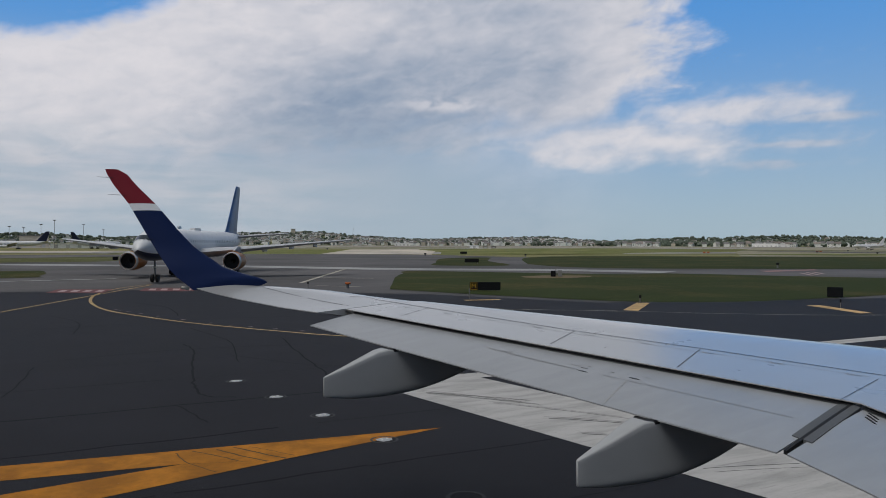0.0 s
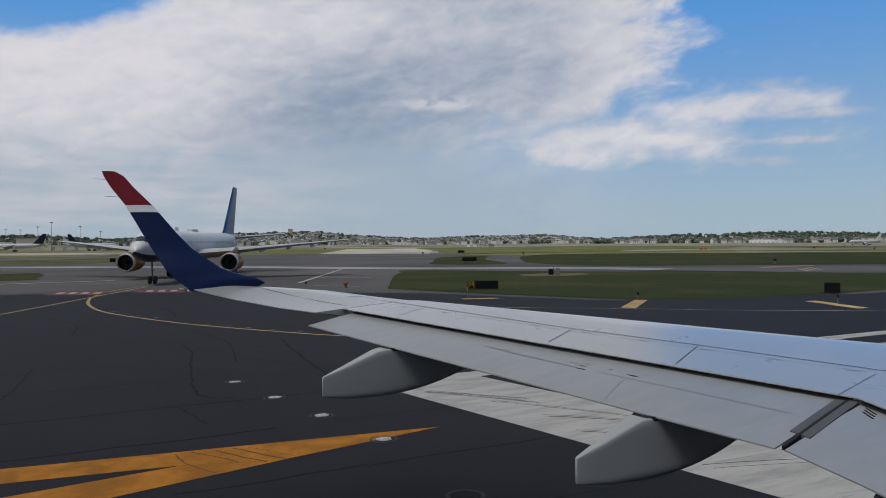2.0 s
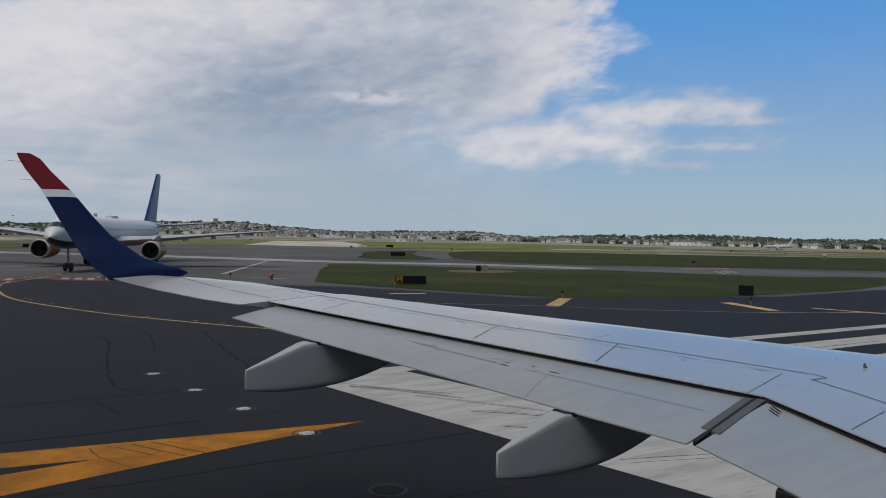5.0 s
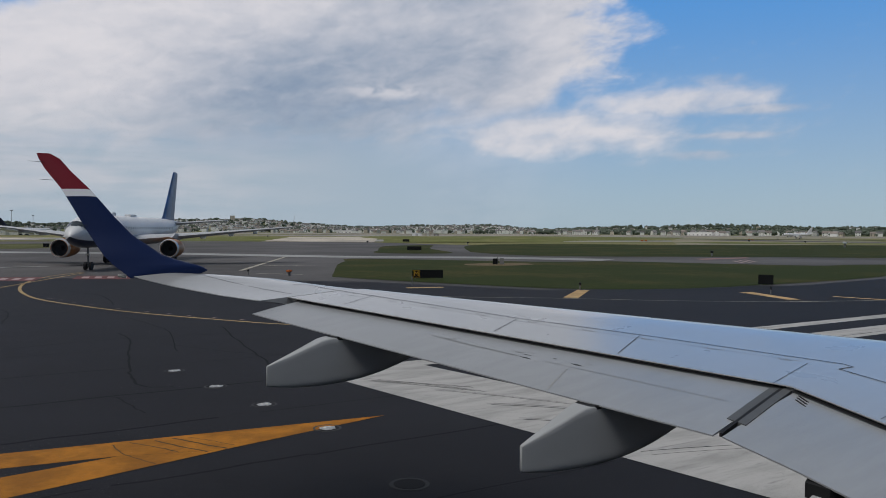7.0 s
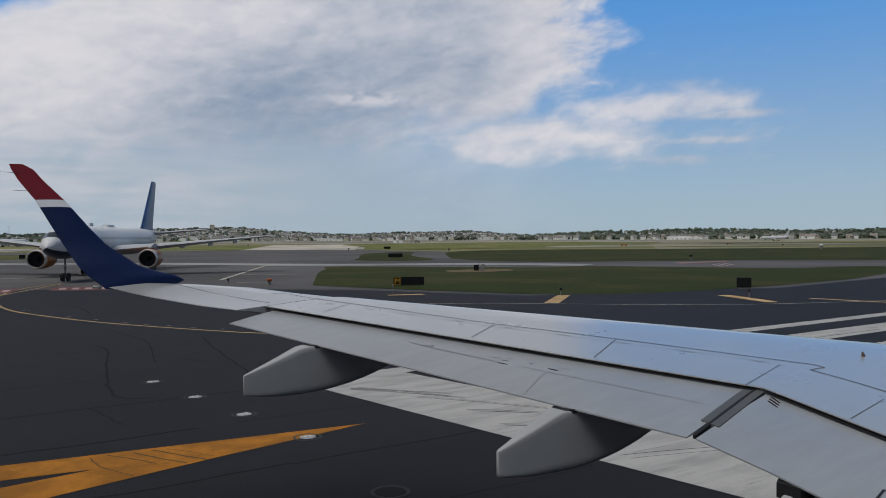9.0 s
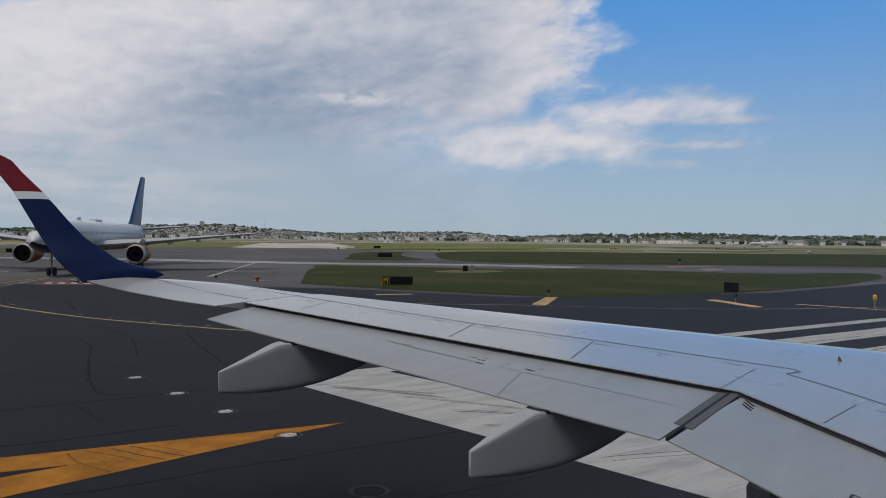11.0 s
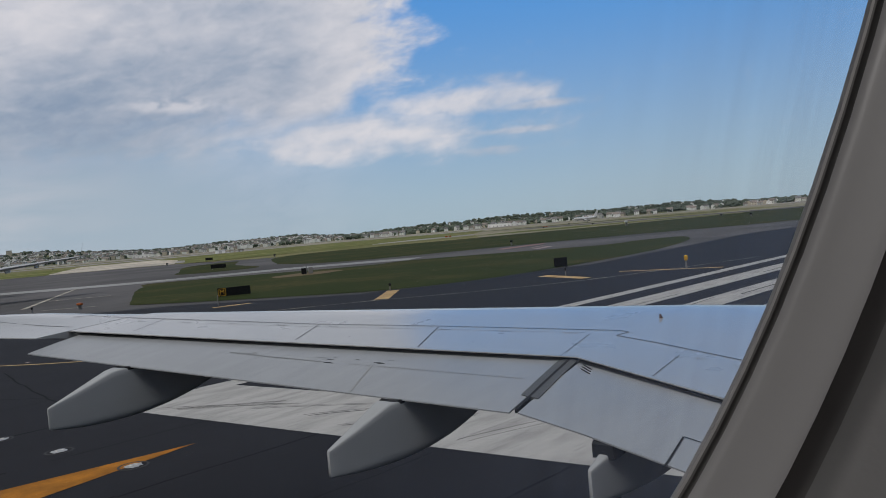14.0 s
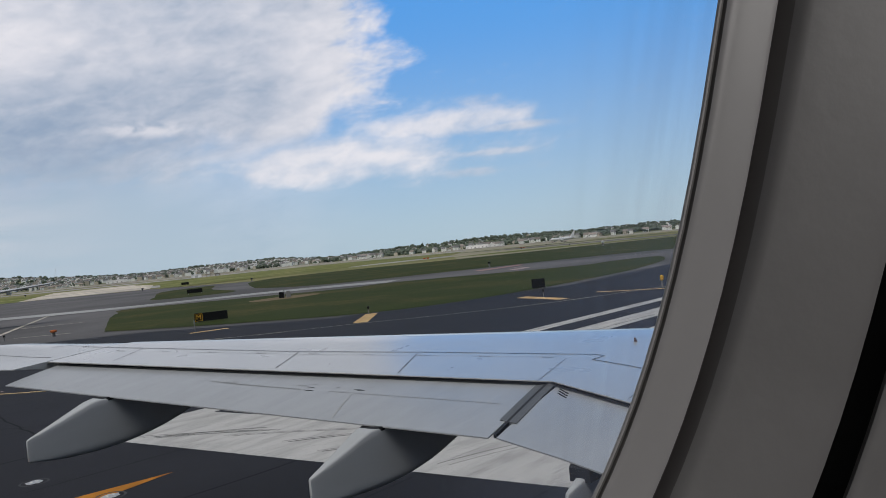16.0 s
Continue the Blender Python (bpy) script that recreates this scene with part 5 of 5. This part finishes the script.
for i in range(270):
    a = rnd.uniform(14, 94)
    dense = 1.0 if a > 50 else 0.22
    if rnd.random() > dense:
        a = rnd.uniform(50, 80)
    r = R0 + 8 + (260 * rnd.random() if a > 48 else 90 * rnd.random())
    spots.append((a, r))
for i, (a, r) in enumerate(spots):
    z = hill(a, r)
    m = pose(*polar(a, r), z, 0, 0, a - 90 + 180 + rnd.choice((0, 90, 180, rnd.uniform(-40, 40))) - 180) @ Matrix.Diagonal(((0.72,) * 3 if a > 48 else (rnd.uniform(0.8, 1.05),) * 3) + (1,))
    if i < len(kinds):
        kinds[i].matrix_basis = m
    else:
        copy_thing(kinds[rnd.choice((0, 0, 0, 1, 1, 1, 2, 3, 3, 5, 5, 4) if a > 48 else (0, 0, 0, 1, 1, 0, 3, 5))], m)


def hill_houses(n, seed):
    """The many small houses further up the hills, joined; walls and roofs in a few paints."""
    rg = random.Random(seed)
    vs, fs, mi = [], [], []
    for _ in range(n):
        a = rg.uniform(49, 80) if rg.random() < 0.78 else rg.uniform(14, 95)
        r = R0 + 60 + (R1 - R0 - 60) * rg.random() ** 1.25
        x, y = polar(a, r)
        z, t = hill(a, r), radians(a + rg.choice((0, 90)) + rg.uniform(-25, 25))
        w, d, h, k = rg.uniform(2.8, 5.0), rg.uniform(2.6, 4.0), rg.uniform(4.2, 7.2), rg.uniform(1.4, 2.4)
        ca, sa_ = math.cos(t), math.sin(t)
        b = len(vs)
        for px, py, pz in ((-w, -d, -4), (w, -d, -4), (w, d, -4), (-w, d, -4), (-w, -d, h), (w, -d, h), (w, d, h), (-w, d, h), (-w, 0, h + k), (w, 0, h + k)):
            vs.append((x + px * ca - py * sa_, y + px * sa_ + py * ca, z + pz))
        fs += [(b, b + 1, b + 5, b + 4), (b + 2, b + 3, b + 7, b + 6), (b + 1, b + 2, b + 6, b + 9, b + 5), (b + 3, b, b + 4, b + 8, b + 7), (b + 4, b + 5, b + 9, b + 8), (b + 6, b + 7, b + 8, b + 9)]
        wall, roof = rg.choice((0, 0, 0, 0, 0, 0, 1, 2)), rg.choice((3, 3, 4))
        mi += [wall] * 4 + [roof] * 2
    me = bpy.data.meshes.new("hill_houses")
    me.from_pydata(vs, [], fs)
    for k in ("house_white", "house_grey", "house_tan", "roof_dark", "roof_brown"):
        me.materials.append(M[k])
    me.polygons.foreach_set("material_index", mi)
    return tagged(new("hill_houses", me), "small pale houses crowding the far hills", "houses", kind="stuff")


hill_houses(1500, 21)


def crowns(name, n, spread, label, seed, size=(2.8, 4.8)):
    """Many irregular crowns, each of several rough clumps, in one mesh."""
    rg = random.Random(seed)
    t = (1 + 5 ** .5) / 2
    ico = np.array([(-1, t, 0), (1, t, 0), (-1, -t, 0), (1, -t, 0), (0, -1, t), (0, 1, t), (0, -1, -t), (0, 1, -t), (t, 0, -1), (t, 0, 1), (-t, 0, -1), (-t, 0, 1)]) / math.hypot(1, t)
    tri = [(0, 11, 5), (0, 5, 1), (0, 1, 7), (0, 7, 10), (0, 10, 11), (1, 5, 9), (5, 11, 4), (11, 10, 2), (10, 7, 6), (7, 1, 8), (3, 9, 4), (3, 4, 2), (3, 2, 6), (3, 6, 8), (3, 8, 9), (4, 9, 5), (2, 4, 11), (6, 2, 10), (8, 6, 7), (9, 8, 1)]
    vs, fs = [], []
    for _ in range(n):
        a, r = spread(rg)
        x, y = polar(a, r)
        s = rg.uniform(*size)
        z = hill(a, r) + s * 0.8
        for k in range(5):
            o = np.array((rg.uniform(-.8, .8) * s, rg.uniform(-.8, .8) * s, rg.uniform(-.3, .75) * s))
            q = ico * np.array([s * rg.uniform(.45, .8), s * rg.uniform(.45, .8), s * rg.uniform(.4, .7)])
            q = q * np.array([[rg.uniform(.75, 1.25)] for _ in range(12)])
            b = len(vs)
            vs += [tuple(p) for p in (q + o + np.array((x, y, z)))]
            fs += [(b + i, b + j, b + l) for i, j, l in tri]
    me = bpy.data.meshes.new(name)
    me.from_pydata(vs, [], fs)
    me.materials.append(M["leaf"])
    return tagged(new(name, me), label, "trees", kind="stuff")


crowns("far_woods", 2300, lambda g_: (g_.uniform(12, 97), R0 + 40 + (R1 - R0 - 40) * g_.random()), "dark green trees among the houses on the far shore", 5)
crowns("ridge_woods", 900, lambda g_: (g_.uniform(10, 100), R1 - 160 + 200 * g_.random()), "dark green trees along the crest of the far hills", 6, (3.6, 6.2))
crowns("shore_woods", 330, lambda g_: (g_.uniform(14, 50), R0 + 60 + 150 * g_.random()), "dark green trees behind the shore houses", 7, (3.8, 6.0))
crowns("garden_trees", 130, lambda g_: (g_.uniform(13, 51), R0 + 95 * g_.random() ** 0.8), "dark green garden trees standing before and between the shore houses", 8, (2.0, 3.8))


# ---- buildings on the far side of the field ----
def shed(at, rz, w, d, h, wall, roof, label, name="shed", z0=-0.1):
    top = tagged(empty(name, at, rz), label, "building")
    part("wall", box(B(), -w / 2, w / 2, -d / 2, d / 2, z0, h), M[wall], top)
    part("roof", box(B(), -w / 2 - .3, w / 2 + .3, -d / 2 - .3, d / 2 + .3, h, h + max(.25, h * .06)), M[roof], top)
    for k in range(max(1, int(w // 7))):
        x = -w / 2 + (k + .5) * w / max(1, int(w // 7))
        part("door", box(B(), x - 1.2, x + 1.2, -d / 2 - .05, -d / 2 + .02, 0.0, min(2.6, h * .7)), M["house_grey"], top)
    return top


shed((*polar(58.5, 725), 0), -31, 8.5, 5, 2.7, "house_white", "house_white", "small white field building")
shed((*polar(57.7, 735), 0), -31, 5, 3, 2.0, "house_tan", "roof_brown", "brown site hut beside a field building")
shed((*polar(57.1, 735), 0), -31, 4.5, 2.5, 1.9, "roof_brown", "roof_dark", "dark parked site vehicle shelter")
shed((*polar(38.7, 1480), 0), -52, 42, 16, 6.0, "house_white", "house_white", "long low white shore building", "long_building")
shed((*polar(37.6, 1485), 0), -50, 18, 12, 4.6, "house_white", "house_white", "low white annex by the shore", "annex")
shed((*polar(63.7, 1485), 0), -27, 28, 10, 5.2, "house_white", "house_white", "long white shore building", "long_building")
shed((*polar(71.45, 2150), hill(71.45, 2150)), -19, 12, 12, 16, "house_tan", "house_tan", "tan tower block on the far hill", "tower_block", -6)
shed((*polar(71.1, 2160), hill(71.1, 2160)), -19, 26, 14, 9, "house_tan", "house_tan", "tan hospital wing on the far hill", "hospital_wing", -6)
shed((*polar(88.0, 760), 0), -2, 22, 14, 9.5, "house_tan", "roof_dark", "tan terminal building beyond the apron", "terminal")
shed((*polar(90.5, 780), 0), -2, 40, 14, 6.0, "house_grey", "house_white", "grey terminal building beyond the apron", "terminal")
shed((*polar(85.0, 640), 0), -5, 46, 10, 3.6, "house_white", "house_white", "low white service building beyond the apron", "service_building")


def mast(at, h, label, lean=(0, 0), heads=True):
    top = tagged(empty("light_mast", at), label, "mast")
    part("pole", tube(B(), (0, 0, -0.1), (lean[0], lean[1], h), 0.17, 0.12, 8), M["metal_grey"], top)
    if heads:
        part("lamp_head", box(B(), -1.0, 1.0, -.3, .3, h - .3, h + .2, .05), M["metal_grey"], top)


for a, r, e in ((86.82, 620, 1.44), (85.12, 640, 1.17), (87.6, 640, 1.15), (89.4, 660, 1.0), (88.6, 760, .95), (83.9, 760, .85)):
    mast((*polar(a, r), 0), 4.2 + r * math.tan(radians(e)), "tall grey floodlight mast on the apron")
mast((*polar(67.45, 950), 0), 23, "thin dark crane boom leaning above the shore", (4, -2.5), False)
